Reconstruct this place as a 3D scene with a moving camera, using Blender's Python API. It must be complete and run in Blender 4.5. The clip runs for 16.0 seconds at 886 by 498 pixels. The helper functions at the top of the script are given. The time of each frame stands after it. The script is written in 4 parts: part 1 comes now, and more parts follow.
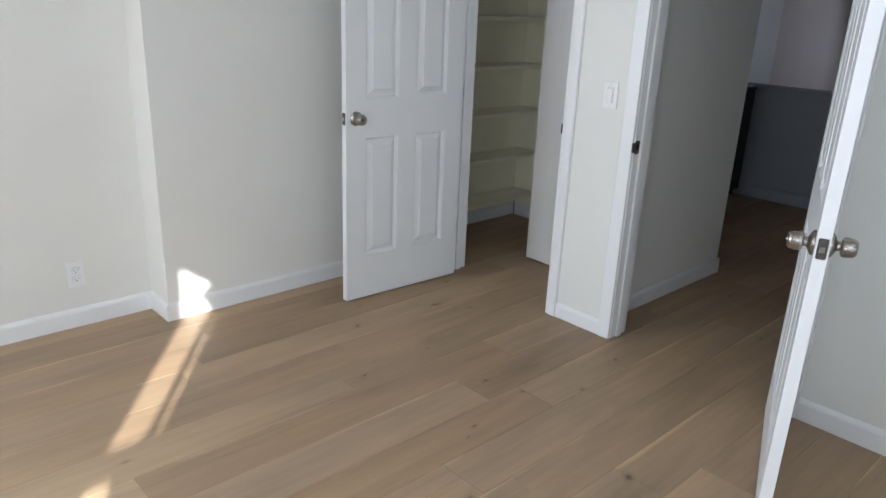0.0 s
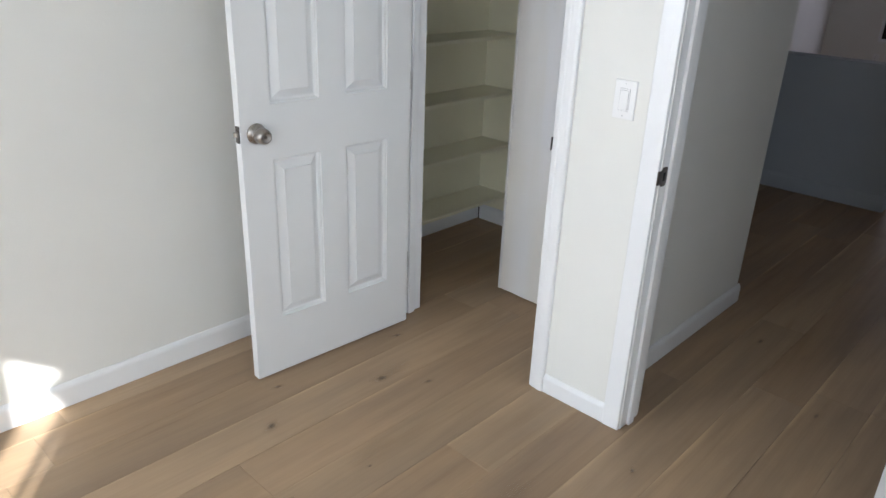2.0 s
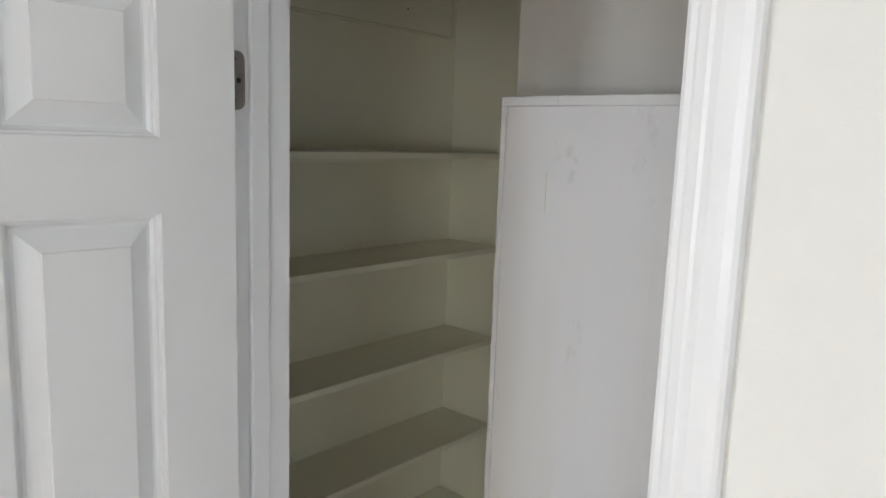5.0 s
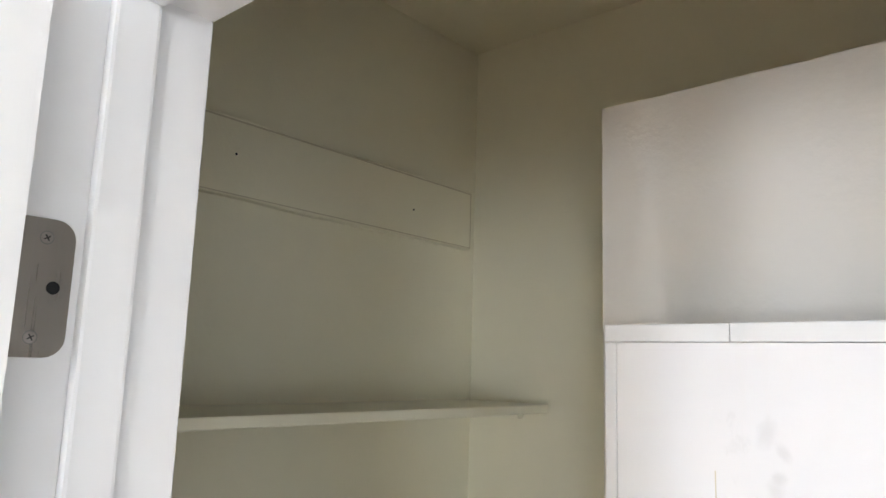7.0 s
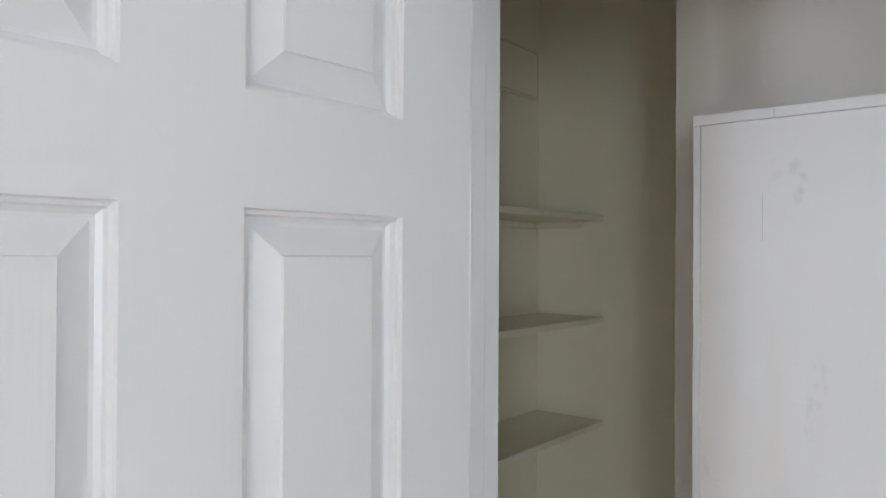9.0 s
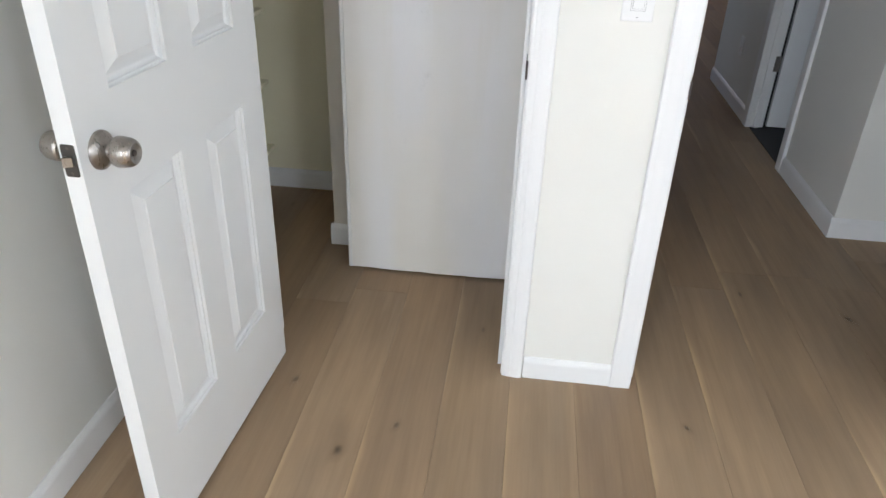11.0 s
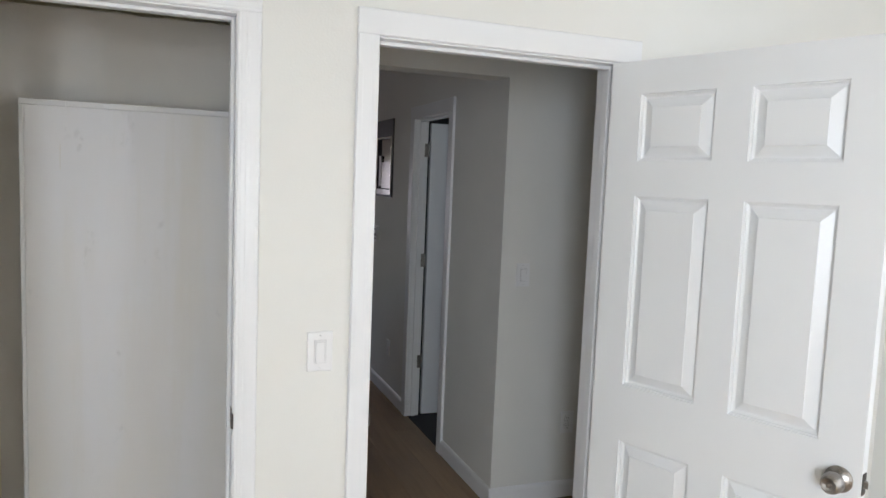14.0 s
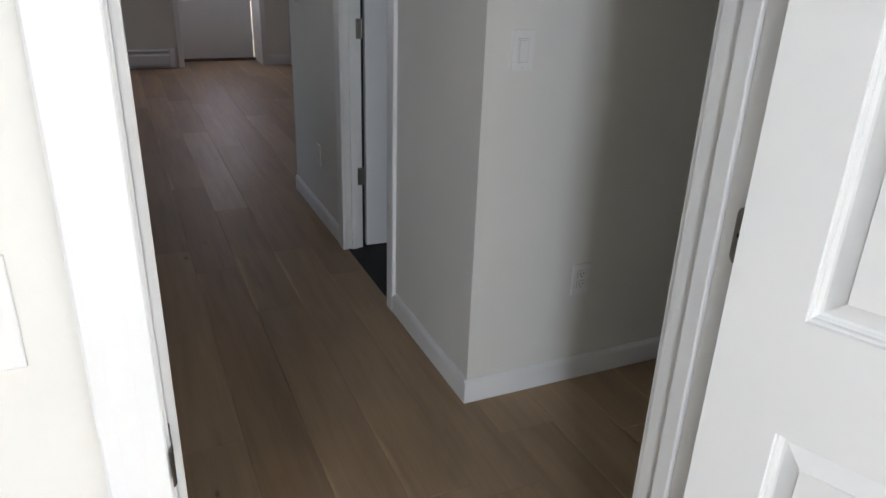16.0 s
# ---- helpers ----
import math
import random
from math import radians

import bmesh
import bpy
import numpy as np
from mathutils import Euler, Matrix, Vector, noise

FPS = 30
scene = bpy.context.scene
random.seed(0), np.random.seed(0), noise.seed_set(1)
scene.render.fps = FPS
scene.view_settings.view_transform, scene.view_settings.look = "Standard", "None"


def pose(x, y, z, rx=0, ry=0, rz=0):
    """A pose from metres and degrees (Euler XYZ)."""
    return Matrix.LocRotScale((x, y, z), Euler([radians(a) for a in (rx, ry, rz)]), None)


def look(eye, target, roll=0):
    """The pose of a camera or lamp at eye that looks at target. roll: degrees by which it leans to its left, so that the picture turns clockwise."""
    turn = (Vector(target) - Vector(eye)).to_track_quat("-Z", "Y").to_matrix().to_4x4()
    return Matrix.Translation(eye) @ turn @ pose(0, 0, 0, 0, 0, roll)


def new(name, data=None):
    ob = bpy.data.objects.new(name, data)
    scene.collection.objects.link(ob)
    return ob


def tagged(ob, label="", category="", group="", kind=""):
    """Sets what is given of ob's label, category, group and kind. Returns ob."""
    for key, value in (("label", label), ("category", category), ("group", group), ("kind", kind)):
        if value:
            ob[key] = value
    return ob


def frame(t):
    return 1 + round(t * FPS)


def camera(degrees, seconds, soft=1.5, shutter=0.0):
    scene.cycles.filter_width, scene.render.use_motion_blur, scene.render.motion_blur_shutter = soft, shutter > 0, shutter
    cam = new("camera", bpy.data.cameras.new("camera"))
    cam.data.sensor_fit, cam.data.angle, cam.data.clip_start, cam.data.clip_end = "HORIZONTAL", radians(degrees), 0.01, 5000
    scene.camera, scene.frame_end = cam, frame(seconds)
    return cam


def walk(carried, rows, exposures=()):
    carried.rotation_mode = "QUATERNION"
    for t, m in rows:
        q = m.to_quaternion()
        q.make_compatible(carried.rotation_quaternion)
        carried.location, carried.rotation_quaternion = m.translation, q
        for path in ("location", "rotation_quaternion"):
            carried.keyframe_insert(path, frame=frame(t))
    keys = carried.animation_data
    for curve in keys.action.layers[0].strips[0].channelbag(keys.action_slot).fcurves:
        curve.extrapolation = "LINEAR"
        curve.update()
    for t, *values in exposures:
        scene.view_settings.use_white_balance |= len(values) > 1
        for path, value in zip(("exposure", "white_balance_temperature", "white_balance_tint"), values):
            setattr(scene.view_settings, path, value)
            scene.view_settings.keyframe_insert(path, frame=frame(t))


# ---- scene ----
cam = camera(63.7, 16.0)
PATH = [
    (0, (2.078, -2.711, 1.489), (0.703, -1.414, 0.833), 2.4),
    (0.5, (1.98, -2.634, 1.471), (0.694, -1.263, 0.787), 2.3),
    (1, (1.815, -2.393, 1.485), (0.559, -1.023, 0.745), 2.2),
    (1.5, (1.597, -2.18, 1.516), (0.349, -0.825, 0.737), 2.2),
    (2, (1.32, -1.946, 1.541), (0.069, -0.599, 0.755), 2.2),
    (2.5, (1.096, -1.687, 1.532), (-0.165, -0.336, 0.765), 1.9),
    (3, (0.896, -1.415, 1.538), (-0.378, -0.058, 0.807), 1.9),
    (3.5, (0.689, -1.195, 1.561), (-0.595, 0.168, 0.859), 1.9),
    (4, (0.507, -1.011, 1.604), (-0.728, 0.421, 0.952), 2.2),
    (4.5, (0.365, -0.783, 1.684), (-0.876, 0.693, 1.153), 1.8),
    (5, (0.263, -0.598, 1.754), (-1.055, 0.874, 1.447), 2.0),
    (5.2, (0.206, -0.569, 1.767), (-1.122, 0.912, 1.554), 1.9),
    (7.3, (-0.275, -0.137, 1.789), (-1.58, 1.336, 2.147), 1.8),
    (7.5, (-0.287, -0.163, 1.766), (-1.598, 1.302, 2.136), 1.8),
    (8, (-0.264, -0.314, 1.723), (-1.585, 1.14, 2.094), 1.9),
    (10.3, (-0.077, -1.338, 1.434), (-0.845, 0.339, 0.663), 1.5),
    (10.5, (-0.071, -1.454, 1.425), (-0.683, 0.257, 0.59), 1.4),
    (11, (-0.005, -1.752, 1.407), (-0.193, -0.017, 0.43), 1.9),
    (11.5, (0.001, -2.078, 1.417), (0.148, -0.389, 0.357), 2.4),
    (12, (-0.08, -2.294, 1.477), (0.236, -0.65, 0.382), 2.6),
    (12.5, (-0.217, -2.451, 1.55), (0.19, -0.793, 0.509), 2.6),
    (13, (-0.278, -2.435, 1.673), (0.29, -0.636, 1.01), 2.1),
    (13.5, (-0.238, -2.263, 1.664), (0.419, -0.406, 1.314), 2.4),
    (14, (-0.152, -2.019, 1.633), (0.549, -0.156, 1.444), 2.3),
    (14.5, (-0.07, -1.68, 1.583), (0.676, 0.168, 1.414), 2.4),
    (15, (0.067, -1.364, 1.515), (0.865, 0.438, 1.175), 2.2),
    (15.5, (0.255, -1.009, 1.495), (1.043, 0.728, 0.892), 2.4),
    (16, (0.391, -0.696, 1.457), (1.161, 0.975, 0.672), 2.1),
]
walk(cam, [(t, look(eye, target, roll)) for t, eye, target, roll in PATH],
     exposures=[(0, 1.47, 5980, 9), (1.0, 1.57, 5960, 9), (2.0, 1.85, 6080, 9), (3.0, 1.81, 6130, 9), (3.5, 1.76, 6180, 9), (4.5, 1.73, 6320, 9), (5.2, 1.92, 6450, 10), (7.3, 3.00, 6450, 11), (8.2, 2.48, 6400, 11),
                (10.3, 1.72, 6000, 9), (11.0, 2.07, 6220, 9), (12.5, 1.90, 6130, 9), (13.0, 1.75, 6200, 9), (13.5, 1.75, 6470, 9), (14.5, 1.70, 6330, 9), (15.0, 1.72, 6300, 9), (15.5, 1.75, 6300, 9), (16, 2.13, 6380, 9)])

# ---------------------------------------------------------------- light
CEIL = 2.60
SUN_WAY = Vector((-0.80, 0.60, -0.411)).normalized()

world = bpy.data.worlds.new("sky")
world.use_nodes = True
scene.world = world
wn = world.node_tree.nodes
sky = wn.new("ShaderNodeTexSky")
sky.sky_type, sky.sun_disc = "NISHITA", False
sky.sun_elevation, sky.sun_rotation = radians(22.3), math.atan2(0.80, -0.60)
wn["Background"].inputs[1].default_value = 0.05
world.node_tree.links.new(sky.outputs[0], wn["Background"].inputs[0])

sun = new("sun", bpy.data.lights.new("sun", "SUN"))
sun.data.energy, sun.data.angle, sun.data.color = 5.0, radians(0.53), (1.0, 0.95, 0.87)
sun.matrix_world = look((4, -5, 4), Vector((4, -5, 4)) + SUN_WAY)


def window_light(name, at, to, sx, sy, power, color):
    """The sky's light in a window's opening."""
    lamp = bpy.data.lights.new(name, "AREA")
    lamp.shape, lamp.size, lamp.size_y, lamp.energy, lamp.color = "RECTANGLE", sx, sy, power, color
    ob = new(name, lamp)
    ob.matrix_world = look(at, to)
    return ob


DAY = (0.83, 0.90, 1.015)
window_light("south_window_light", (0.50, -7.92, 1.50), (0.45, 0, 1.45), 2.6, 1.3, 1.5, DAY)
window_light("west_window_light", (-1.19, -4.55, 1.50), (2.0, -4.40, 1.42), 1.3, 1.3, 47.5, DAY)
window_light("east_window_light", (2.46, -4.65, 1.50), (-1.0, -3.9, 1.45), 0.9, 1.3, 11.5, DAY)
window_light("near_window_light", (2.46, -1.75, 1.45), (-1.0, -1.6, 1.45), 1.1, 1.25, 2.3, DAY)
window_light("bathroom_window_light", (2.62, 1.85, 1.55), (1.4, 2.3, 1.3), 0.5, 0.7, 0.30, (0.80, 0.90, 1.0))
# added fill at an unseen opening, to brighten living room and hall
window_light("living_fill_light", (-2.45, 5.0, 1.45), (0.5, 5.0, 0.5), 1.6, 1.2, 0.8, (0.84, 0.80, 1.0))
window_light("front_door_light", (1.59, 8.92, 1.45), (1.5, 5.0, 0.3), 0.55, 0.75, 1.6, (0.86, 0.83, 1.0))
window_light("front_window_light", (-0.65, 8.42, 1.30), (-0.4, 5.0, 0.3), 0.8, 1.2, 1.9, (0.86, 0.83, 1.0))


# ---------------------------------------------------------------- materials
def base_mat(name, rough=0.5, metal=0.0, color=(0.8, 0.8, 0.8)):
    m = bpy.data.materials.new(name)
    m.use_nodes = True
    b = m.node_tree.nodes["Principled BSDF"]
    b.inputs["Base Color"].default_value = (*color, 1)
    b.inputs["Roughness"].default_value = rough
    b.inputs["Metallic"].default_value = metal
    return m, m.node_tree.nodes, m.node_tree.links, b


def coords(n, l, scale=(1, 1, 1), kind="Object"):
    tc, mp = n.new("ShaderNodeTexCoord"), n.new("ShaderNodeMapping")
    mp.inputs["Scale"].default_value = scale
    l.new(tc.outputs[kind], mp.inputs["Vector"])
    return mp.outputs["Vector"]


def noise_tex(n, l, vec, scale, detail=4, rough=0.55):
    t = n.new("ShaderNodeTexNoise")
    t.inputs["Scale"].default_value, t.inputs["Detail"].default_value, t.inputs["Roughness"].default_value = scale, detail, rough
    l.new(vec, t.inputs["Vector"])
    return t.outputs["Fac"]


def ramp(n, l, fac, stops):
    r = n.new("ShaderNodeValToRGB")
    while len(r.color_ramp.elements) < len(stops):
        r.color_ramp.elements.new(0.5)
    for e, (p, c) in zip(r.color_ramp.elements, stops):
        e.position, e.color = p, (*c, 1)
    l.new(fac, r.inputs["Fac"])
    return r.outputs["Color"]


def mix(n, l, a, b, fac, mode="MIX"):
    x = n.new("ShaderNodeMix")
    x.data_type, x.blend_type = "RGBA", mode
    if isinstance(fac, float):
        x.inputs[0].default_value = fac
    else:
        l.new(fac, x.inputs[0])
    for i, v in ((6, a), (7, b)):
        if isinstance(v, tuple):
            x.inputs[i].default_value = (*v, 1)
        else:
            l.new(v, x.inputs[i])
    return x.outputs[2]


def bump(n, l, b, height, strength, dist):
    k = n.new("ShaderNodeBump")
    k.inputs["Strength"].default_value, k.inputs["Distance"].default_value = strength, dist
    l.new(height, k.inputs["Height"])
    l.new(k.outputs[0], b.inputs["Normal"])


def paint(name, color, rough=0.5, relief=0.25, grain=(1, 1, 1), fine=180, blotch=0.05, scuff=0.0):
    """Rolled or brushed paint: faint blotches, fine relief, scuffs where asked."""
    m, n, l, b = base_mat(name, rough)
    v = coords(n, l)
    low = tuple(c * (1 - blotch) for c in color)
    col = ramp(n, l, noise_tex(n, l, v, 2.3, 5), [(0.3, low), (0.7, color)])
    if scuff:
        s = ramp(n, l, noise_tex(n, l, v, 11, 8, 0.7), [(0.66, (0, 0, 0)), (0.80, (1, 1, 1))])
        col = mix(n, l, col, tuple(c * (1 - scuff) for c in color), s)
    l.new(col, b.inputs["Base Color"])
    g = coords(n, l, grain)
    bump(n, l, b, noise_tex(n, l, g, fine, 3), relief, 0.002)
    return m


def oak():
    """Wire-brushed light oak with cathedral grain, knots and plank-to-plank tone."""
    m, n, l, b = base_mat("oak_plank", 0.42)
    info = n.new("ShaderNodeObjectInfo")
    off = n.new("ShaderNodeVectorMath")
    off.operation = "MULTIPLY_ADD"
    tc = n.new("ShaderNodeTexCoord")
    comb = n.new("ShaderNodeCombineXYZ")
    for i, k in enumerate((37.0, 91.0, 13.0)):
        mu = n.new("ShaderNodeMath")
        mu.operation = "MULTIPLY"
        mu.inputs[1].default_value = k
        l.new(info.outputs["Random"], mu.inputs[0])
        l.new(mu.outputs[0], comb.inputs[i])
    off.inputs[1].default_value = (1, 1, 1)
    l.new(tc.outputs["Object"], off.inputs[0])
    l.new(comb.outputs[0], off.inputs[2])
    v = off.outputs[0]

    def scaled(s):
        mp = n.new("ShaderNodeMapping")
        mp.inputs["Scale"].default_value = s
        l.new(v, mp.inputs["Vector"])
        return mp.outputs["Vector"]

    fibre = noise_tex(n, l, scaled((130, 3.5, 40)), 1.0, 5, 0.65)
    figure = noise_tex(n, l, scaled((26, 1.6, 1)), 1.0, 3, 0.5)
    cloud = noise_tex(n, l, scaled((7, 1.3, 1)), 1.0, 4)
    tone = ramp(n, l, info.outputs["Random"], [(0.0, (0.319, 0.224, 0.143)), (0.2, (0.411, 0.297, 0.194)), (0.4, (0.360, 0.258, 0.166)), (0.6, (0.459, 0.336, 0.222)), (0.8, (0.363, 0.252, 0.158)), (1.0, (0.423, 0.302, 0.196))])
    col = mix(n, l, tone, ramp(n, l, figure, [(0.25, (0.80, 0.77, 0.74)), (0.42, (0.97, 0.97, 0.96)), (0.75, (1.08, 1.07, 1.05))]), 0.62, "MULTIPLY")
    # cathedral figure
    wave = n.new("ShaderNodeTexWave")
    wave.bands_direction = "X"
    for key, val in (("Scale", 1.0), ("Distortion", 14.0), ("Detail", 2.0), ("Detail Scale", 0.7)):
        wave.inputs[key].default_value = val
    l.new(scaled((6, 0.8, 1)), wave.inputs["Vector"])
    col = mix(n, l, col, ramp(n, l, wave.outputs["Fac"], [(0.05, (0.86, 0.84, 0.81)), (0.35, (1.0, 1.0, 1.0)), (1.0, (1.03, 1.03, 1.03))]), 0.18, "MULTIPLY")
    col = mix(n, l, col, ramp(n, l, fibre, [(0.30, (0.90, 0.89, 0.88)), (0.62, (1.03, 1.03, 1.03))]), 0.6, "MULTIPLY")
    col = mix(n, l, col, ramp(n, l, cloud, [(0.28, (0.76, 0.76, 0.79)), (0.68, (1.12, 1.09, 1.04))]), 0.8, "MULTIPLY")
    # a pale run of sapwood along one edge of some planks
    sep = n.new("ShaderNodeSeparateXYZ")
    l.new(tc.outputs["Object"], sep.inputs[0])
    wob = n.new("ShaderNodeMath")
    wob.operation, wob.inputs[1].default_value = "MULTIPLY_ADD", 0.09
    l.new(noise_tex(n, l, scaled((1.5, 1.4, 1)), 1.0, 3), wob.inputs[0])
    l.new(sep.outputs["X"], wob.inputs[2])
    sap = ramp(n, l, wob.outputs[0], [(0.036, (1, 1, 1)), (0.052, (0, 0, 0))])
    col = mix(n, l, col, mix(n, l, col, (1.36, 1.37, 1.30), 1.0, "MULTIPLY"), sap)
    # pin knots
    vor = n.new("ShaderNodeTexVoronoi")
    vor.inputs["Scale"].default_value = 1.0
    l.new(scaled((9, 3.4, 1)), vor.inputs["Vector"])
    rnd = n.new("ShaderNodeMath")
    rnd.operation, rnd.inputs[1].default_value = "GREATER_THAN", 0.72
    l.new(vor.outputs["Color"], rnd.inputs[0])
    spot = ramp(n, l, vor.outputs["Distance"], [(0.0, (0.9, 0.9, 0.9)), (0.03, (0.7, 0.7, 0.7)), (0.09, (0.08, 0.08, 0.08)), (0.16, (0, 0, 0))])
    keep = n.new("ShaderNodeMath")
    keep.operation = "MULTIPLY"
    l.new(spot, keep.inputs[0])
    l.new(rnd.outputs[0], keep.inputs[1])
    col = mix(n, l, col, (0.10, 0.075, 0.058), keep.outputs[0])
    l.new(col, b.inputs["Base Color"])
    l.new(ramp(n, l, cloud, [(0.3, (0.44,) * 3), (0.7, (0.56,) * 3)]), b.inputs["Roughness"])
    b.inputs["Specular IOR Level"].default_value = 0.30
    bump(n, l, b, fibre, 0.12, 0.001)
    return m


def nickel():
    m, n, l, b = base_mat("satin_nickel", 0.32, 1.0, (0.36, 0.335, 0.310))
    v = coords(n, l, (400, 400, 12))
    l.new(ramp(n, l, noise_tex(n, l, v, 1.0, 3), [(0.3, (0.24,) * 3), (0.7, (0.42,) * 3)]), b.inputs["Roughness"])
    return m


def stained_sheet():
    """Thin white paint over plywood: upright drips, warm stains and a few grey scuffs."""
    m, n, l, b = base_mat("stained_sheet", 0.45)
    v = coords(n, l)
    streak = noise_tex(n, l, coords(n, l, (7, 1, 0.7)), 1.0, 5, 0.6)
    col = ramp(n, l, streak, [(0.25, (0.755, 0.735, 0.70)), (0.48, (0.795, 0.79, 0.80)), (0.75, (0.80, 0.80, 0.825))])
    broad = ramp(n, l, noise_tex(n, l, coords(n, l, (2.6, 1, 0.5)), 1.0, 3, 0.5), [(0.44, (0, 0, 0)), (0.62, (0.8, 0.8, 0.8))])
    col = mix(n, l, col, (0.775, 0.745, 0.685), broad)
    scuff = ramp(n, l, noise_tex(n, l, coords(n, l, (9, 1, 5)), 1.0, 8, 0.72), [(0.63, (0, 0, 0)), (0.76, (0.42, 0.42, 0.42))])
    col = mix(n, l, col, (0.50, 0.49, 0.48), scuff)
    l.new(col, b.inputs["Base Color"])
    bump(n, l, b, noise_tex(n, l, coords(n, l, (1, 1, 0.12)), 60, 4), 0.2, 0.0015)
    return m


WALL = paint("cream_wall_paint", (0.820, 0.813, 0.773), 0.62, 0.22, fine=150, blotch=0.035)
CLOSET = paint("closet_wall_paint", (0.915, 0.872, 0.685), 0.6, 0.25, fine=120, blotch=0.06)
GREY = paint("grey_kitchen_paint", (0.42, 0.45, 0.50), 0.6, 0.2, fine=150, blotch=0.05)
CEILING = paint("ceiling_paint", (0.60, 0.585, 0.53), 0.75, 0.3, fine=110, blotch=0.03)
TRIM = paint("white_gloss_trim", (0.86, 0.865, 0.87), 0.30, 0.14, fine=60, blotch=0.03, scuff=0.06)
BRUSHED = paint("brushed_trim_paint", (0.855, 0.86, 0.865), 0.33, 0.18, grain=(1, 1, 0.02), fine=140, blotch=0.03, scuff=0.06)
DOOR = paint("moulded_door_paint", (0.83, 0.84, 0.845), 0.30, 0.10, grain=(1, 1, 0.035), fine=220, blotch=0.02)
BOARD = paint("rough_board_paint", (0.78, 0.78, 0.78), 0.5, 0.4, grain=(1, 1, 0.15), fine=45, blotch=0.05, scuff=0.12)
SHEET = stained_sheet()
CHASE = paint("primed_chase_paint", (0.77, 0.735, 0.68), 0.6, 0.3, fine=90, blotch=0.07)
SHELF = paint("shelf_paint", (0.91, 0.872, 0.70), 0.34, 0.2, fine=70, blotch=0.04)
PLASTIC = base_mat("white_plastic", 0.28, 0, (0.85, 0.85, 0.845))[0]
GAPGREY = base_mat("gap_grey", 0.6, 0, (0.20, 0.20, 0.195))[0]
BROWN_LINE = base_mat("brown_line", 0.8, 0, (0.64, 0.58, 0.43))[0]
SLOT = base_mat("dark_slot", 0.9, 0, (0.010, 0.010, 0.010))[0]
BLACK = base_mat("black_enamel", 0.22, 0, (0.012, 0.012, 0.013))[0]
METAL = nickel()
STRIKE = base_mat("tarnished_nickel", 0.5, 1.0, (0.12, 0.112, 0.105))[0]
SCREW = base_mat("screw_steel", 0.5, 1.0, (0.34, 0.32, 0.30))[0]
DARKMETAL = base_mat("dark_bronze_strike", 0.4, 1.0, (0.16, 0.14, 0.13))[0]
PANELGREY = paint("breaker_grey", (0.09, 0.093, 0.10), 0.4, 0.1, fine=90)
PLATE = base_mat("mirror_steel", 0.12, 1.0, (0.62, 0.60, 0.57))[0]
OAK = oak()
UNDER = base_mat("subfloor", 0.8, 0, (0.11, 0.08, 0.055))[0]
# black tile of the bathroom floor, also the shade in its door gap
TILE_AND_SHADE = paint("black_tile_and_shade", (0.008, 0.008, 0.009), 0.6, 0.1, fine=30, blotch=0.3)
BLIND = paint("blind_fabric", (0.75, 0.74, 0.70), 0.8, 0.3, fine=400)
glass_m, _n, _l, _b = base_mat("pane_glass", 0.02, 0, (0.95, 0.97, 0.97))
_b.inputs["Transmission Weight"].default_value = 1.0
GLASS = glass_m


# ---------------------------------------------------------------- mesh helpers
def mesh_ob(name, bm, mat, parent=None, smooth=False):
    bmesh.ops.recalc_face_normals(bm, faces=bm.faces)
    me = bpy.data.meshes.new(name)
    bm.to_mesh(me)
    bm.free()
    me.materials.append(mat)
    if smooth:
        for p in me.polygons:
            p.use_smooth = True
        me.set_sharp_from_angle(angle=radians(35))
    ob = new(name, me)
    if parent is not None:
        ob.parent = parent
    return ob


def part(name, bm, mat, parent, label="", smooth=False):
    ob = mesh_ob(name, bm, mat, parent, smooth)
    if label:
        ob["label"] = label
    return ob


def empty(name, m=None):
    ob = new(name)
    ob.empty_display_size = 0.1
    if m is not None:
        ob.matrix_world = m
    return ob


def add_box(bm, lo, hi, bev=0.0):
    x0, y0, z0 = lo
    x1, y1, z1 = hi
    vs = [bm.verts.new(p) for p in ((x0, y0, z0), (x1, y0, z0), (x1, y1, z0), (x0, y1, z0), (x0, y0, z1), (x1, y0, z1), (x1, y1, z1), (x0, y1, z1))]
    fs = [bm.faces.new([vs[i] for i in q]) for q in ((3, 2, 1, 0), (4, 5, 6, 7), (0, 1, 5, 4), (1, 2, 6, 5), (2, 3, 7, 6), (3, 0, 4, 7))]
    if bev:
        es = list({e for f in fs for e in f.edges})
        bmesh.ops.bevel(bm, geom=es, offset=bev, segments=2, affect="EDGES", profile=0.6)


def box(lo, hi, bev=0.0):
    bm = bmesh.new()
    add_box(bm, lo, hi, bev)
    return bm


def prism(profile, p0, p1, u, v):
    """A profile of (a, b) along u and v, drawn out from p0 to p1."""
    bm = bmesh.new()
    p0, p1, u, v = Vector(p0), Vector(p1), Vector(u), Vector(v)
    a = [bm.verts.new(p0 + u * s + v * t) for s, t in profile]
    b = [bm.verts.new(p1 + u * s + v * t) for s, t in profile]
    k = len(profile)
    for i in range(k):
        bm.faces.new((a[i], a[(i + 1) % k], b[(i + 1) % k], b[i]))
    bm.faces.new(a[::-1])
    bm.faces.new(b)
    return bm


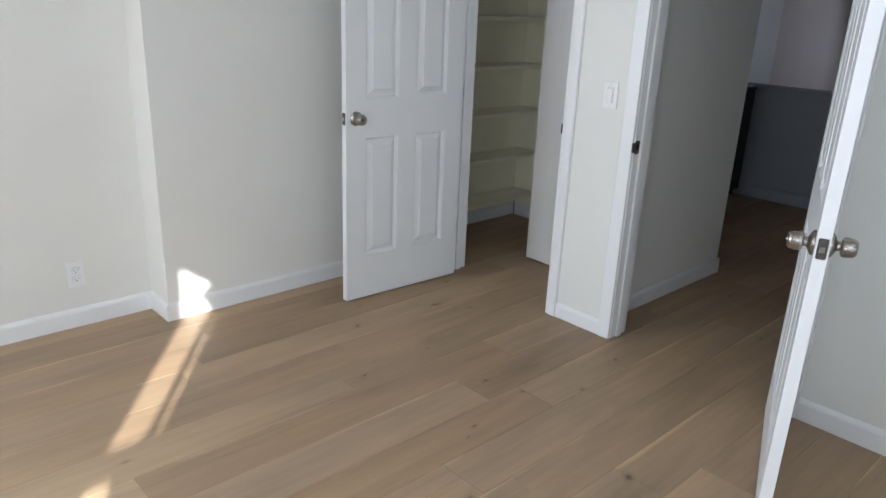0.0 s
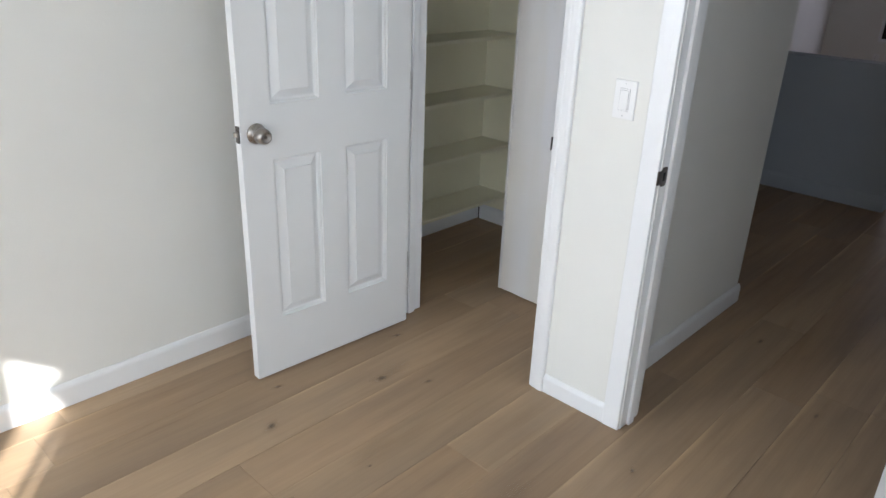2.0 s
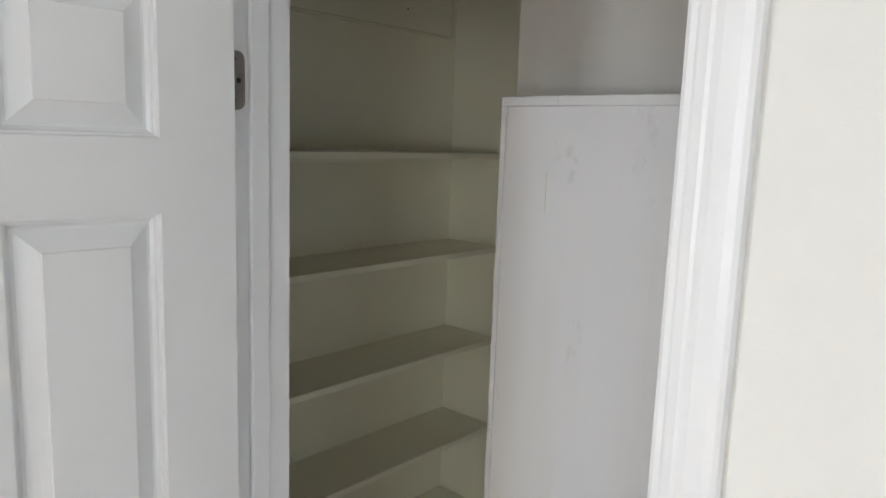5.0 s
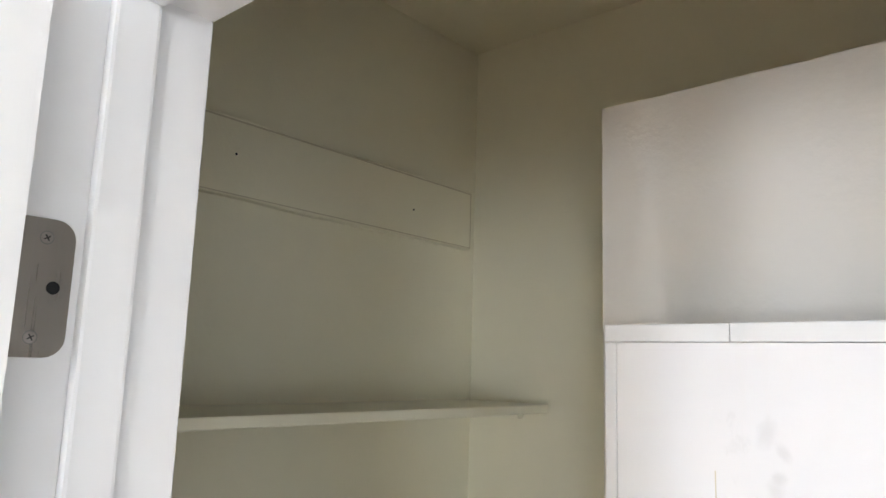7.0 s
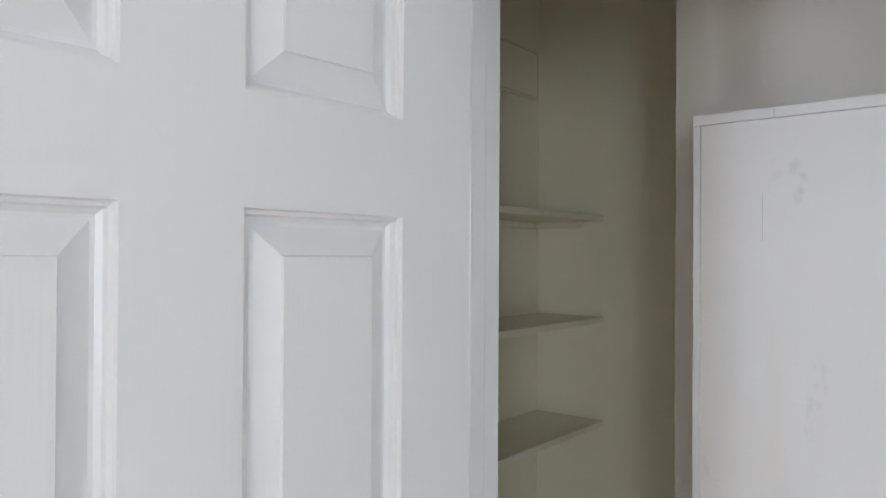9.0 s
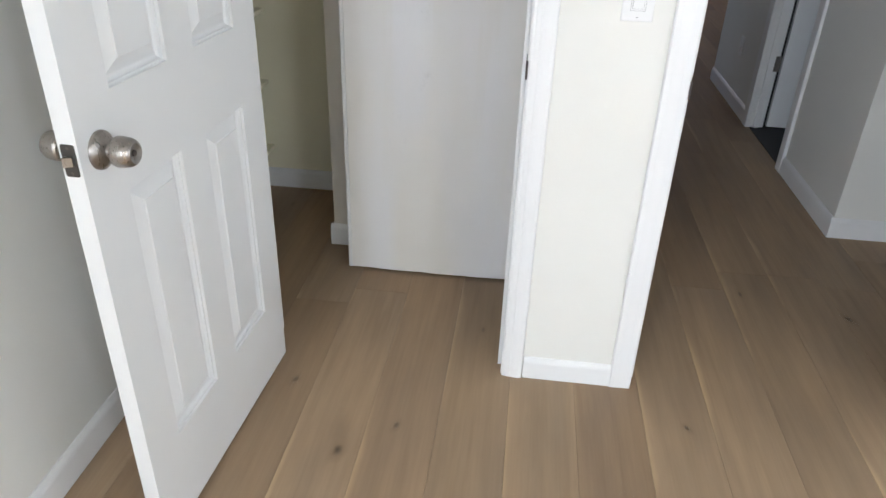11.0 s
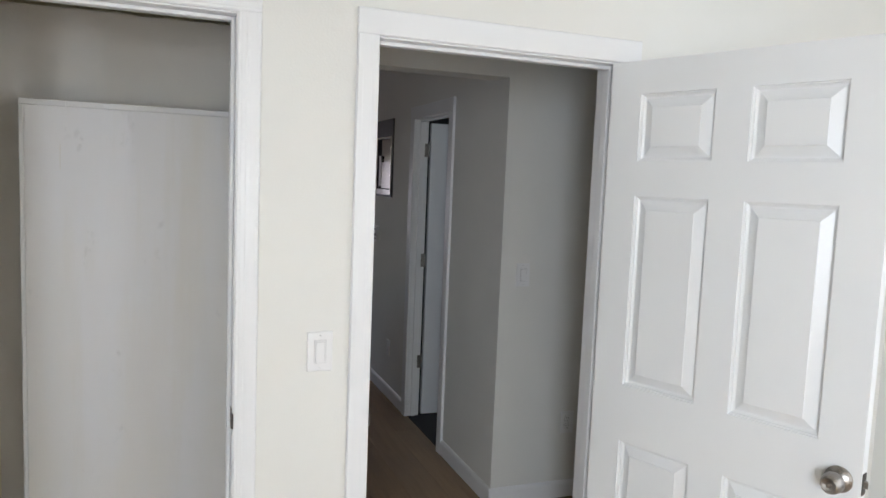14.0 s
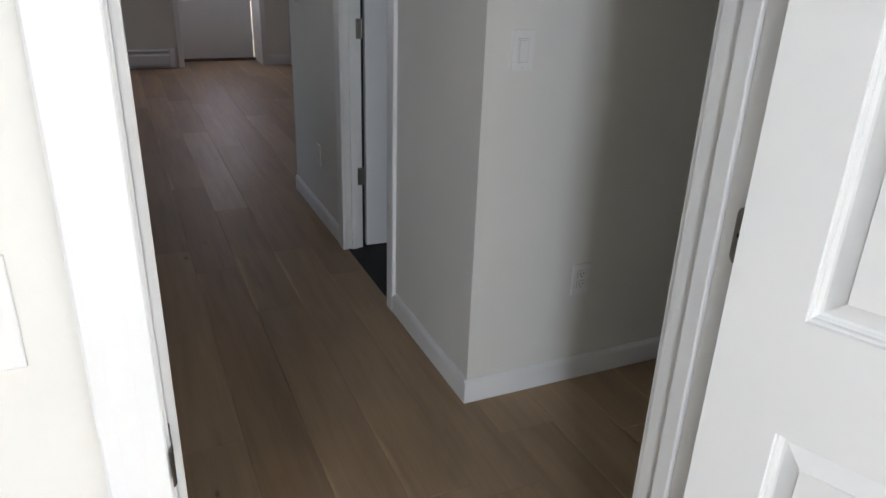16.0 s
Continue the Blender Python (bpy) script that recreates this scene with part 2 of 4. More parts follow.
def lathe(profile, seg=28):
    """A turned solid round +x from (x, r) pairs."""
    bm = bmesh.new()
    rings = []
    for x, r in profile:
        rings.append([bm.verts.new((x, r * math.cos(2 * math.pi * i / seg), r * math.sin(2 * math.pi * i / seg))) for i in range(seg)])
    for a, b in zip(rings, rings[1:]):
        for i in range(seg):
            bm.faces.new((a[i], a[(i + 1) % seg], b[(i + 1) % seg], b[i]))
    bm.faces.new(rings[0][::-1])
    bm.faces.new(rings[-1])
    return bm


def rounded_plate(w, h, t, r=0.012, seg=5, right_only=False):
    """A plate in the yz plane, w along y, h along z, t thick along +x."""
    bm = bmesh.new()
    pts = []
    for cx, cy, a0 in ((w / 2 - r, h / 2 - r, 0), (-w / 2 + r, h / 2 - r, 90), (-w / 2 + r, -h / 2 + r, 180), (w / 2 - r, -h / 2 + r, 270)):
        if right_only and cx < 0:
            pts.append((-w / 2, h / 2 if cy > 0 else -h / 2))
            continue
        for i in range(seg + 1):
            a = radians(a0 + 90 * i / seg)
            pts.append((cx + r * math.cos(a), cy + r * math.sin(a)))
    a = [bm.verts.new((0, y, z)) for y, z in pts]
    b = [bm.verts.new((t, y, z)) for y, z in pts]
    k = len(pts)
    for i in range(k):
        bm.faces.new((a[i], a[(i + 1) % k], b[(i + 1) % k], b[i]))
    bm.faces.new(a[::-1])
    bm.faces.new(b)
    return bm


def moved(bm, m):
    bmesh.ops.transform(bm, matrix=m, verts=bm.verts)
    return bm


def wall(name, lo, hi, mat=None, holes=(), axis="x", label="smooth cream painted interior wall"):
    """A wall block with openings (a0, a1, z0, z1) along its axis."""
    bm = bmesh.new()
    i = 0 if axis == "x" else 1
    cuts = sorted({lo[i], hi[i], *[h[0] for h in holes], *[h[1] for h in holes]})
    for a, b in zip(cuts, cuts[1:]):
        zs = [(lo[2], hi[2])]
        for h in holes:
            if h[0] <= a + 1e-6 and b - 1e-6 <= h[1]:
                zs = [(z0, z1) for z0, z1 in ((lo[2], h[2]), (h[3], hi[2])) if z1 - z0 > 1e-4]
        for z0, z1 in zs:
            l2, h2 = list(lo), list(hi)
            l2[i], h2[i], l2[2], h2[2] = a, b, z0, z1
            add_box(bm, l2, h2)
    bmesh.ops.remove_doubles(bm, verts=bm.verts, dist=1e-5)
    seen = {}
    for f in bm.faces:
        seen.setdefault(tuple(round(c, 4) for c in f.calc_center_median()), []).append(f)
    bmesh.ops.delete(bm, geom=[f for fs in seen.values() if len(fs) > 1 for f in fs], context="FACES_ONLY")
    return tagged(mesh_ob(name, bm, mat or WALL), label, "wall", kind="structure")


BASE_PROFILE = [(0, 0), (0.013, 0), (0.013, 0.070), (0.011, 0.078), (0.006, 0.087), (0.004, 0.090), (0, 0.090)]
_count = {}


def numbered(stem):
    _count[stem] = _count.get(stem, 0) + 1
    return f"{stem}_{_count[stem]}"


def baseboard(p0, p1, out, height=0.090, label="white painted wooden baseboard with rounded top edge"):
    prof = [(a, b * height / 0.090) for a, b in BASE_PROFILE]
    bm = prism(prof, (*p0, 0.001), (*p1, 0.001), (*out, 0), (0, 0, 1))
    return tagged(mesh_ob(numbered("baseboard"), bm, TRIM), label, "baseboard", kind="structure")


# casing profiles: across the board, and out from the wall
FLAT = [(0, 0), (0, 0.013), (0.003, 0.016), (0.064, 0.016), (0.067, 0.013), (0.067, 0)]
FLUTED = [(0, 0), (0, 0.013), (0.002, 0.0150), (0.020, 0.0151), (0.0225, 0.0155), (0.045, 0.0156), (0.0475, 0.0160), (0.060, 0.0160), (0.063, 0.013), (0.063, 0)]
COLONIAL = [(0, 0), (0, 0.010), (0.004, 0.0120), (0.010, 0.0125), (0.013, 0.0137), (0.022, 0.0155), (0.026, 0.0149), (0.034, 0.0166), (0.050, 0.0180), (0.058, 0.0172), (0.062, 0.0135), (0.062, 0)]


def casing(profile, p0, p1, across, out, label="white painted door casing"):
    bm = prism(profile, p0, p1, across, out)
    return tagged(mesh_ob(numbered("trim"), bm, BRUSHED), label, "trim", kind="structure")


def jamb_set(x0, x1, y0, y1, top, stop_y, along="x", label="white painted door jamb with stop"):
    """The lining of a door opening: two legs and a head, each with a stop."""
    t = 0.018
    grp = empty(numbered("door_frame"))
    tagged(grp, label, "door frame", kind="structure")

    def put(nm, lo, hi, bev):
        if along == "y":
            lo, hi = (lo[1], lo[0], lo[2]), (hi[1], hi[0], hi[2])
        part(nm, box(lo, hi, bev), TRIM, grp)

    put("jamb", (x0 - t, y0, 0.001), (x0, y1, top + t), 0.0015)
    put("jamb", (x1, y0, 0.001), (x1 + t, y1, top + t), 0.0015)
    put("head_jamb", (x0, y0, top), (x1, y1, top + t), 0.0015)
    put("stop", (x0, stop_y, 0.001), (x0 + 0.011, stop_y + 0.034, top), 0.003)
    put("stop", (x1 - 0.011, stop_y, 0.001), (x1, stop_y + 0.034, top), 0.003)
    put("head_stop", (x0 + 0.011, stop_y, top - 0.011), (x1 - 0.011, stop_y + 0.034, top), 0.003)
    return grp


# ---------------------------------------------------------------- six-panel doors
ROWS = ((0.229, 0.838), (1.026, 1.630), (1.735, 1.939))
ROWS_LOW = ((0.208, 0.818), (1.001, 1.607), (1.716, 1.922))
RINGS = ((0.0, 0.0), (0.0012, 0.0060), (0.0050, 0.0072), (0.0064, 0.0128), (0.0110, 0.0162), (0.0150, 0.0162), (0.0420, 0.0036), (0.0432, 0.0010))


def panel_face(bm, x0, x1, z0, z1, y, s):
    """A raised field in a moulded frame on the face y; s: the way out."""
    last = None
    for inset, deep in RINGS:
        ring = [bm.verts.new(p) for p in ((x0 + inset, y - s * deep, z0 + inset), (x1 - inset, y - s * deep, z0 + inset), (x1 - inset, y - s * deep, z1 - inset), (x0 + inset, y - s * deep, z1 - inset))]
        if last:
            for i in range(4):
                bm.faces.new((last[i], last[(i + 1) % 4], ring[(i + 1) % 4], ring[i]))
        last = ring
    bm.faces.new(last)


def slab_frame(w, h, thick, cols, rows):
    """Stiles and rails: a slab with the panels cut out."""
    bm = bmesh.new()
    xs = sorted({0.0, w, *[c for p in cols for c in p]})
    zs = sorted({0.0, h, *[c for p in rows for c in p]})
    for y in (0.0, -thick):
        for a, b in zip(xs, xs[1:]):
            for c, d in zip(zs, zs[1:]):
                if any(abs(p[0] - a) < 1e-6 for p in cols) and any(abs(r[0] - c) < 1e-6 for r in rows):
                    continue
                bm.faces.new([bm.verts.new(p) for p in ((a, y, c), (b, y, c), (b, y, d), (a, y, d))])
    for a, b in (((0, 0), (w, 0)), ((w, 0), (w, h)), ((w, h), (0, h)), ((0, h), (0, 0))):
        bm.faces.new([bm.verts.new(p) for p in ((a[0], 0, a[1]), (b[0], 0, b[1]), (b[0], -thick, b[1]), (a[0], -thick, a[1]))])
    bmesh.ops.remove_doubles(bm, verts=bm.verts, dist=1e-5)
    return bm


KNOB = [(0, 0.0345), (0.004, 0.0345), (0.006, 0.0335), (0.011, 0.0270), (0.015, 0.0180), (0.018, 0.0135), (0.026, 0.0125), (0.0275, 0.0190), (0.030, 0.0250), (0.034, 0.0272), (0.040, 0.0272), (0.054, 0.0258), (0.060, 0.0238), (0.0640, 0.0212), (0.0660, 0.0180), (0.0655, 0.0150), (0.0620, 0.0100), (0.0612, 0.0)]


def hinge(parent, at, turn, label="satin nickel butt hinge"):
    """A butt hinge: a leaf with rounded corners, its screws and the barrel. Its leaf lies in local yz and faces +x."""
    leaf = part("hinge", rounded_plate(0.034, 0.089, 0.002, 0.013, right_only=True), METAL, parent, label)
    leaf.matrix_local = pose(*at, 0, 0, turn)
    for z, y in ((0.032, -0.001), (-0.032, -0.004)):
        part("screw_seat", moved(lathe([(0.0019, 0.0046), (0.0022, 0.0044), (0.0022, 0.0)], 14), pose(0, y, z)), GAPGREY, leaf)
        part("screw", moved(lathe([(0.0022, 0.0039), (0.0026, 0.0034), (0.0028, 0.0)], 14), pose(0, y, z)), SCREW, leaf)
        for a in (30, 120):
            part("screw_slot", moved(box((0.0025, -0.0023, -0.0004), (0.0030, 0.0023, 0.0004)), pose(0, y, z, a)), SLOT, leaf)
    part("screw_hole", moved(lathe([(0.0019, 0.0044), (0.0023, 0.0040), (0.0023, 0.0)], 14), pose(0, 0.006, 0)), SLOT, leaf)
    b = part("barrel", moved(lathe([(-0.0445, 0.003), (-0.044, 0.006), (0.044, 0.006), (0.0445, 0.003)], 12), pose(0, -0.022, 0, 0, 90, 0)), METAL, leaf, smooth=True)
    return leaf


def six_panel_door(name, w, h, thick, stile, panel_w, label, knob_z, backset, rows=ROWS):
    """Local x from the hinge edge to the latch edge, z up, the front face at y = 0 facing +y."""
    d = empty(name)
    tagged(d, label, "door", kind="structure")
    cols = ((stile, stile + panel_w), (w - stile - panel_w, w - stile))
    part("stiles_and_rails", slab_frame(w, h, thick, cols, rows), DOOR, d)
    for r0, r1 in rows:
        for c0, c1 in cols:
            bm = bmesh.new()
            panel_face(bm, c0, c1, r0, r1, 0.0, 1)
            panel_face(bm, c0, c1, r0, r1, -thick, -1)
            part("panel", bm, DOOR, d)
    for y, turn in ((0.0005, 90), (-thick - 0.0005, -90)):
        k = part("door_knob", lathe(KNOB), METAL, d, "satin nickel round door knob", smooth=True)
        k.matrix_local = pose(w - backset, y, knob_z, 0, 0, turn)
        c = part("keyhole" if y > 0 else "turn_button", lathe([(0.0605, 0.0060), (0.0640 if y > 0 else 0.0700, 0.0054), (0.0644 if y > 0 else 0.0712, 0.0)], 14), DARKMETAL if y > 0 else METAL, k)
    lp = part("latch_plate", rounded_plate(0.025, 0.057, 0.0015, 0.004), STRIKE, d, "dull dark nickel latch plate")
    lp.matrix_local = pose(w + 0.0002, -thick / 2, knob_z)
    bolt = part("latch_bolt", prism([(-0.007, 0), (0.007, 0), (0.007, 0.004), (-0.005, 0.011), (-0.007, 0.011)], (0, 0, -0.008), (0, 0, 0.008), (0, 1, 0), (1, 0, 0)), METAL, lp)
    bolt.matrix_local = pose(0.0015, 0, 0)
    for z in (0.0225, -0.0225):
        s = part("screw", lathe([(0.0, 0.0034), (0.0006, 0.0030)], 10), DARKMETAL, lp)
        s.matrix_local = pose(0.0015, 0, z)
    return d


# ---------------------------------------------------------------- switches and outlets
def place_on(ob, at, out):
    """Turn a thing built in local yz, facing +x, so that it faces out."""
    ob.matrix_world = pose(*at, 0, 0, math.degrees(math.atan2(out[1], out[0])))
    return ob


def plate_bm(w, h, t):
    bm = bmesh.new()
    add_box(bm, (0, -w / 2, -h / 2), (t, w / 2, h / 2))
    top = [e for e in bm.edges if all(abs(v.co.x - t) < 1e-6 for v in e.verts)]
    bmesh.ops.bevel(bm, geom=top, offset=0.003, segments=3, affect="EDGES", profile=0.6)
    return bm


def light_switch(at, out, label, h=0.116):
    s = empty("light_switch")
    tagged(s, label, "light switch")
    part("cover_plate", plate_bm(0.073, h, 0.006), PLASTIC, s)
    part("gap", box((0.0055, -0.0171, -0.0340), (0.0062, 0.0171, 0.0340)), GAPGREY, s, "thin dark gap round the bezel")
    part("bezel", box((0.0, -0.0165, -0.0334), (0.0070, 0.0165, 0.0334), 0.0006), PLASTIC, s)
    part("rocker_gap", box((0.0066, -0.0131, -0.0288), (0.0073, 0.0131, 0.0288)), GAPGREY, s, "thin dark gap round the rocker")
    part("rocker", prism([(0.0, -0.0281), (0.0098, -0.0281), (0.0086, 0.0), (0.0080, 0.0281), (0.0, 0.0281)], (0, -0.0124, 0), (0, 0.0124, 0), (1, 0, 0), (0, 0, 1)), PLASTIC, s)
    for z in (0.048, -0.048):
        c = part("screw", lathe([(0.0055, 0.0033), (0.0066, 0.0027)], 10), PLASTIC, s)
        c.location.z = z
        k = part("slot", box((0.0062, -0.0025, -0.0004), (0.0068, 0.0025, 0.0004)), SLOT, c)
    return place_on(s, at, out)


def outlet(at, out, label):
    s = empty("wall_outlet")
    tagged(s, label, "outlet")
    part("cover_plate", plate_bm(0.072, 0.116, 0.006), PLASTIC, s)
    for z in (0.020, -0.020):
        part("gap", moved(rounded_plate(0.0356, 0.0306, 0.0007, 0.0095), pose(0.0055, 0, z)), GAPGREY, s, "thin dark gap round the receptacle")
        r = part("receptacle", moved(rounded_plate(0.034, 0.029, 0.0022, 0.009), pose(0.0055, 0, z)), PLASTIC, s)
        for y, hh in ((-0.0065, 0.0085), (0.0065, 0.0068)):
            part("slot", box((0.0074, y - 0.0011, z + 0.003 - hh / 2), (0.0079, y + 0.0011, z + 0.003 + hh / 2)), SLOT, r)
        part("ground_hole", moved(lathe([(0.0074, 0.0026), (0.0079, 0.0025)], 10), pose(0, 0, z - 0.0085)), SLOT, r)
    part("screw", lathe([(0.0055, 0.003), (0.0064, 0.0025)], 10), PLASTIC, s)
    return place_on(s, at, out)


# ---------------------------------------------------------------- the shell
OPEN_C = (-0.731, -0.004)      # closet doorway between its jambs
OPEN_B = (0.391, 1.192)        # bedroom doorway between its jambs
HEAD = 2.032
HEAD_C = 2.054
LEFT, RIGHT, BACK = -1.048, 2.52, -8.00
HALL_L, HALL_R = 0.248, 1.348

wall("wall_north", (-1.60, 0.0, 0), (2.75, 0.12, CEIL), holes=((OPEN_C[0] - 0.018, OPEN_C[1] + 0.018, 0, HEAD_C + 0.018), (OPEN_B[0] - 0.018, OPEN_B[1] + 0.018, 0, HEAD + 0.018)))
wall("wall_west", (-1.60, -1.532, 0), (LEFT, 0.0, CEIL))
wall("wall_west_recess", (-1.60, BACK, 0), (-1.245, -1.532, CEIL), axis="y", holes=((-5.30, -3.80, 0.80, 2.20),))
wall("wall_east", (RIGHT, BACK, 0), (2.75, 0.0, CEIL), axis="y", holes=((-5.15, -3.95, 0.80, 2.20), (-2.35, -1.15, 0.80, 2.20)))
wall("wall_south", (-1.60, BACK - 0.15, 0), (2.75, BACK, CEIL), holes=((-0.85, 1.85, 0.80, 2.20),))
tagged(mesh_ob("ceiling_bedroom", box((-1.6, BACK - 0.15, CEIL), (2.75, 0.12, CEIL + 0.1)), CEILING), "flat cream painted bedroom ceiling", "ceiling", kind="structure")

# closet
wall("wall_closet_west", (-1.60, 0.12, 0), (-1.345, 1.34, CEIL), CLOSET, label="cream painted closet side wall in shade")
wall("wall_closet_north", (-1.345, 1.225, 0), (0.13, 1.295, CEIL), CLOSET, label="cream painted closet back wall in shade")
def ragged_box(lo, hi, at_top, amount, steps=44):
    """A box whose upper or lower edge along x runs unevenly, as cut by hand."""
    bm = bmesh.new()
    rows = []
    for i in range(steps + 1):
        x = lo[0] + (hi[0] - lo[0]) * i / steps
        d = amount * (noise.noise((x * 9, lo[1] * 3, 0.3)) + 0.6 * noise.noise((x * 31, 2.0, 0.7)))
        z0, z1 = (lo[2], hi[2] + d) if at_top else (lo[2] + d, hi[2])
        rows.append([bm.verts.new(p) for p in ((x, lo[1], z0), (x, lo[1], z1), (x, hi[1], z1), (x, hi[1], z0))])
    for a, b in zip(rows, rows[1:]):
        for k in range(4):
            bm.faces.new((a[k], a[(k + 1) % 4], b[(k + 1) % 4], b[k]))
    bm.faces.new(rows[0][::-1])
    bm.faces.new(rows[-1])
    return bm


tagged(mesh_ob("wall_closet_chase", ragged_box((-0.713, 0.722, 0), (0.13, 1.225, 2.160), True, 0.005), CHASE), "cream boxed-out chase with rough top edge", "wall", kind="structure")
wall("wall_hall_west", (0.13, 0.12, 0), (HALL_L, 1.295, CEIL), label="cream wall between closet and hall")
tagged(mesh_ob("ceiling_closet", box((-1.6, 0.12, CEIL), (0.13, 1.34, CEIL + 0.1)), CLOSET), "flat cream closet ceiling in shade", "ceiling", kind="structure")

# hall and bathroom block
wall("wall_header", (HALL_L, 1.147, 2.142), (HALL_R, 1.295, CEIL), label="cream dropped header over the hall opening")
wall("wall_hall_north", (HALL_R, 1.147, 0), (2.75, 1.26, CEIL), label="cream hall wall with switch and outlet")
BATH = (1.918, 2.560)
wall("wall_corridor_east", (HALL_R, 1.26, 0), (1.434, 3.62, CEIL), axis="y", holes=((BATH[0] - 0.018, BATH[1] + 0.018, 0, HEAD + 0.018),), label="cream corridor wall with bathroom doorway")
wall("wall_bath_north", (1.434, 3.50, 0), (2.75, 3.62, CEIL))
# wall added and coloured black to give the shade in the door gap
wall("wall_bath_gap_shade", (1.434, 2.604, 0), (2.699, 2.72, CEIL), TILE_AND_SHADE, label="added black wall for the shade in the bathroom door gap")
wall("wall_bath_east", (2.70, 1.26, 0), (2.75, 3.50, CEIL))
wall("wall_foyer_east", (2.60, 0.12, 0), (2.75, 1.147, CEIL))
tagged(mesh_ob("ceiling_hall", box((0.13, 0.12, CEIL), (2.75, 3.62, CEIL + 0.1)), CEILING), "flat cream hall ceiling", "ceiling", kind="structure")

# kitchen side and living room
wall("wall_half", (-0.76, 3.335, 0), (0.372, 3.455, 0.918), GREY, label="low grey half wall at the end of the hall")
tagged(mesh_ob("wall_half_cap", box((-0.76, 3.325, 0.918), (0.382, 3.465, 0.938), 0.003), GREY), "grey cap on the low half wall", "cap", kind="structure")
wall("wall_kitchen_south", (-2.72, 1.225, 0), (-1.60, 1.34, CEIL))
wall("wall_kitchen_west", (-2.72, 1.34, 0), (-2.56, 3.335, CEIL))
wall("wall_living_west", (-2.72, 3.335, 0), (-2.56, 8.50, CEIL), axis="y", holes=((4.1, 5.9, 0.8, 2.1),))
wall("wall_living_north", (-2.72, 8.50, 0), (2.95, 9.02, CEIL), holes=((-1.11, -0.20, 0.61, 2.05), (1.14, 2.06, 0, 2.06)))
wall("wall_living_block", (-2.56, 6.20, 0), (-1.73, 8.50, CEIL), label="cream boxed-out wall beside the living room window")
wall("wall_living_east", (2.80, 3.62, 0), (2.95, 8.50, CEIL))
wall("wall_living_stub", (2.42, 8.05, 0), (2.80, 8.50, CEIL))
wall("wall_bath_return", (2.75, 3.50, 0), (2.95, 3.62, CEIL))
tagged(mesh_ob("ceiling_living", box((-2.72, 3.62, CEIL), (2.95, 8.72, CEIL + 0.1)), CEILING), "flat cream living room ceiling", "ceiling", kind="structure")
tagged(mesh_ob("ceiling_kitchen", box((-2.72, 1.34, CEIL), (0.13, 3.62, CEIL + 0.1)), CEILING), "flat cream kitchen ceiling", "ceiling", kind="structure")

# baseboards
baseboard((LEFT, -1.532), (LEFT, 0.0), (1, 0))
baseboard((-1.245, -1.532), (LEFT + 0.013, -1.532), (0, -1))
baseboard((-1.245, BACK), (-1.245, -1.545), (1, 0))
baseboard((LEFT + 0.013, 0.0), (-0.799, 0.0), (0, -1))
baseboard((0.063, 0.0), (0.324, 0.0), (0, -1), 0.073, "narrow white baseboard between two door casings")
baseboard((1.265, 0.0), (RIGHT - 0.013, 0.0), (0, -1))
baseboard((RIGHT, BACK), (RIGHT, -0.0), (-1, 0))
baseboard((HALL_L, 0.19), (HALL_L, 1.308), (1, 0))
baseboard((0.13, 1.295), (HALL_L, 1.295), (0, 1))
baseboard((HALL_R - 0.013, 1.147), (2.60, 1.147), (0, -1))
baseboard((HALL_R, 1.147), (HALL_R, BATH[0] - 0.069), (-1, 0))
baseboard((HALL_R, BATH[1] + 0.085), (HALL_R, 3.62), (-1, 0))
baseboard((-1.345, 1.225), (-0.713, 1.225), (0, -1))
baseboard((-1.345, 0.12), (-1.345, 1.212), (1, 0))
baseboard((-0.726, 0.722), (-0.60, 0.722), (0, -1))
baseboard((-0.713, 0.722), (-0.713, 1.212), (-1, 0))
for a, b, o in (((-0.76, 3.335), (0.385, 3.335), (0, -1)), ((0.372, 3.335), (0.372, 3.455), (1, 0))):
    baseboard(a, b, o, 0.11, "grey painted baseboard of the half wall").data.materials[0] = GREY
baseboard((2.128, 8.50), (2.42, 8.50), (0, -1), 0.12)
baseboard((2.42, 8.05), (2.42, 8.487), (-1, 0), 0.12)

# door linings and casings
jamb_set(OPEN_C[0], OPEN_C[1], -0.001, 0.121, HEAD_C, 0.040)
jamb_set(OPEN_B[0], OPEN_B[1], -0.001, 0.121, HEAD, 0.040)
jamb_set(BATH[0], BATH[1], HALL_R - 0.001, 1.435, HEAD, 1.375, along="y")

casing(COLONIAL, (-0.001, 0, 0.001), (-0.001, 0, HEAD_C + 0.005), (1, 0, 0), (0, -1, 0), "fluted white casing beside the closet doorway")
casing(COLONIAL, (-0.736, 0, 0.001), (-0.736, 0, HEAD_C + 0.005), (-1, 0, 0), (0, -1, 0), "fluted white casing beside the closet doorway")
casing(COLONIAL, (-0.798, 0, HEAD_C + 0.005), (0.061, 0, HEAD_C + 0.005), (0, 0, 1), (0, -1, 0), "fluted white head casing over the closet doorway")
casing(FLUTED, (0.387, 0, 0.001), (0.387, 0, HEAD + 0.005), (-1, 0, 0), (0, -1, 0), "white casing with shallow flutes beside the bedroom doorway")
casing(FLAT, (1.197, 0, 0.001), (1.197, 0, HEAD + 0.005), (1, 0, 0), (0, -1, 0), "flat white casing beside the bedroom doorway")
casing([(a * 1.10, b) for a, b in FLAT], (0.324, 0, HEAD + 0.005), (1.266, 0, HEAD + 0.005), (0, 0, 1), (0, -1, 0), "flat white head casing over the bedroom doorway")
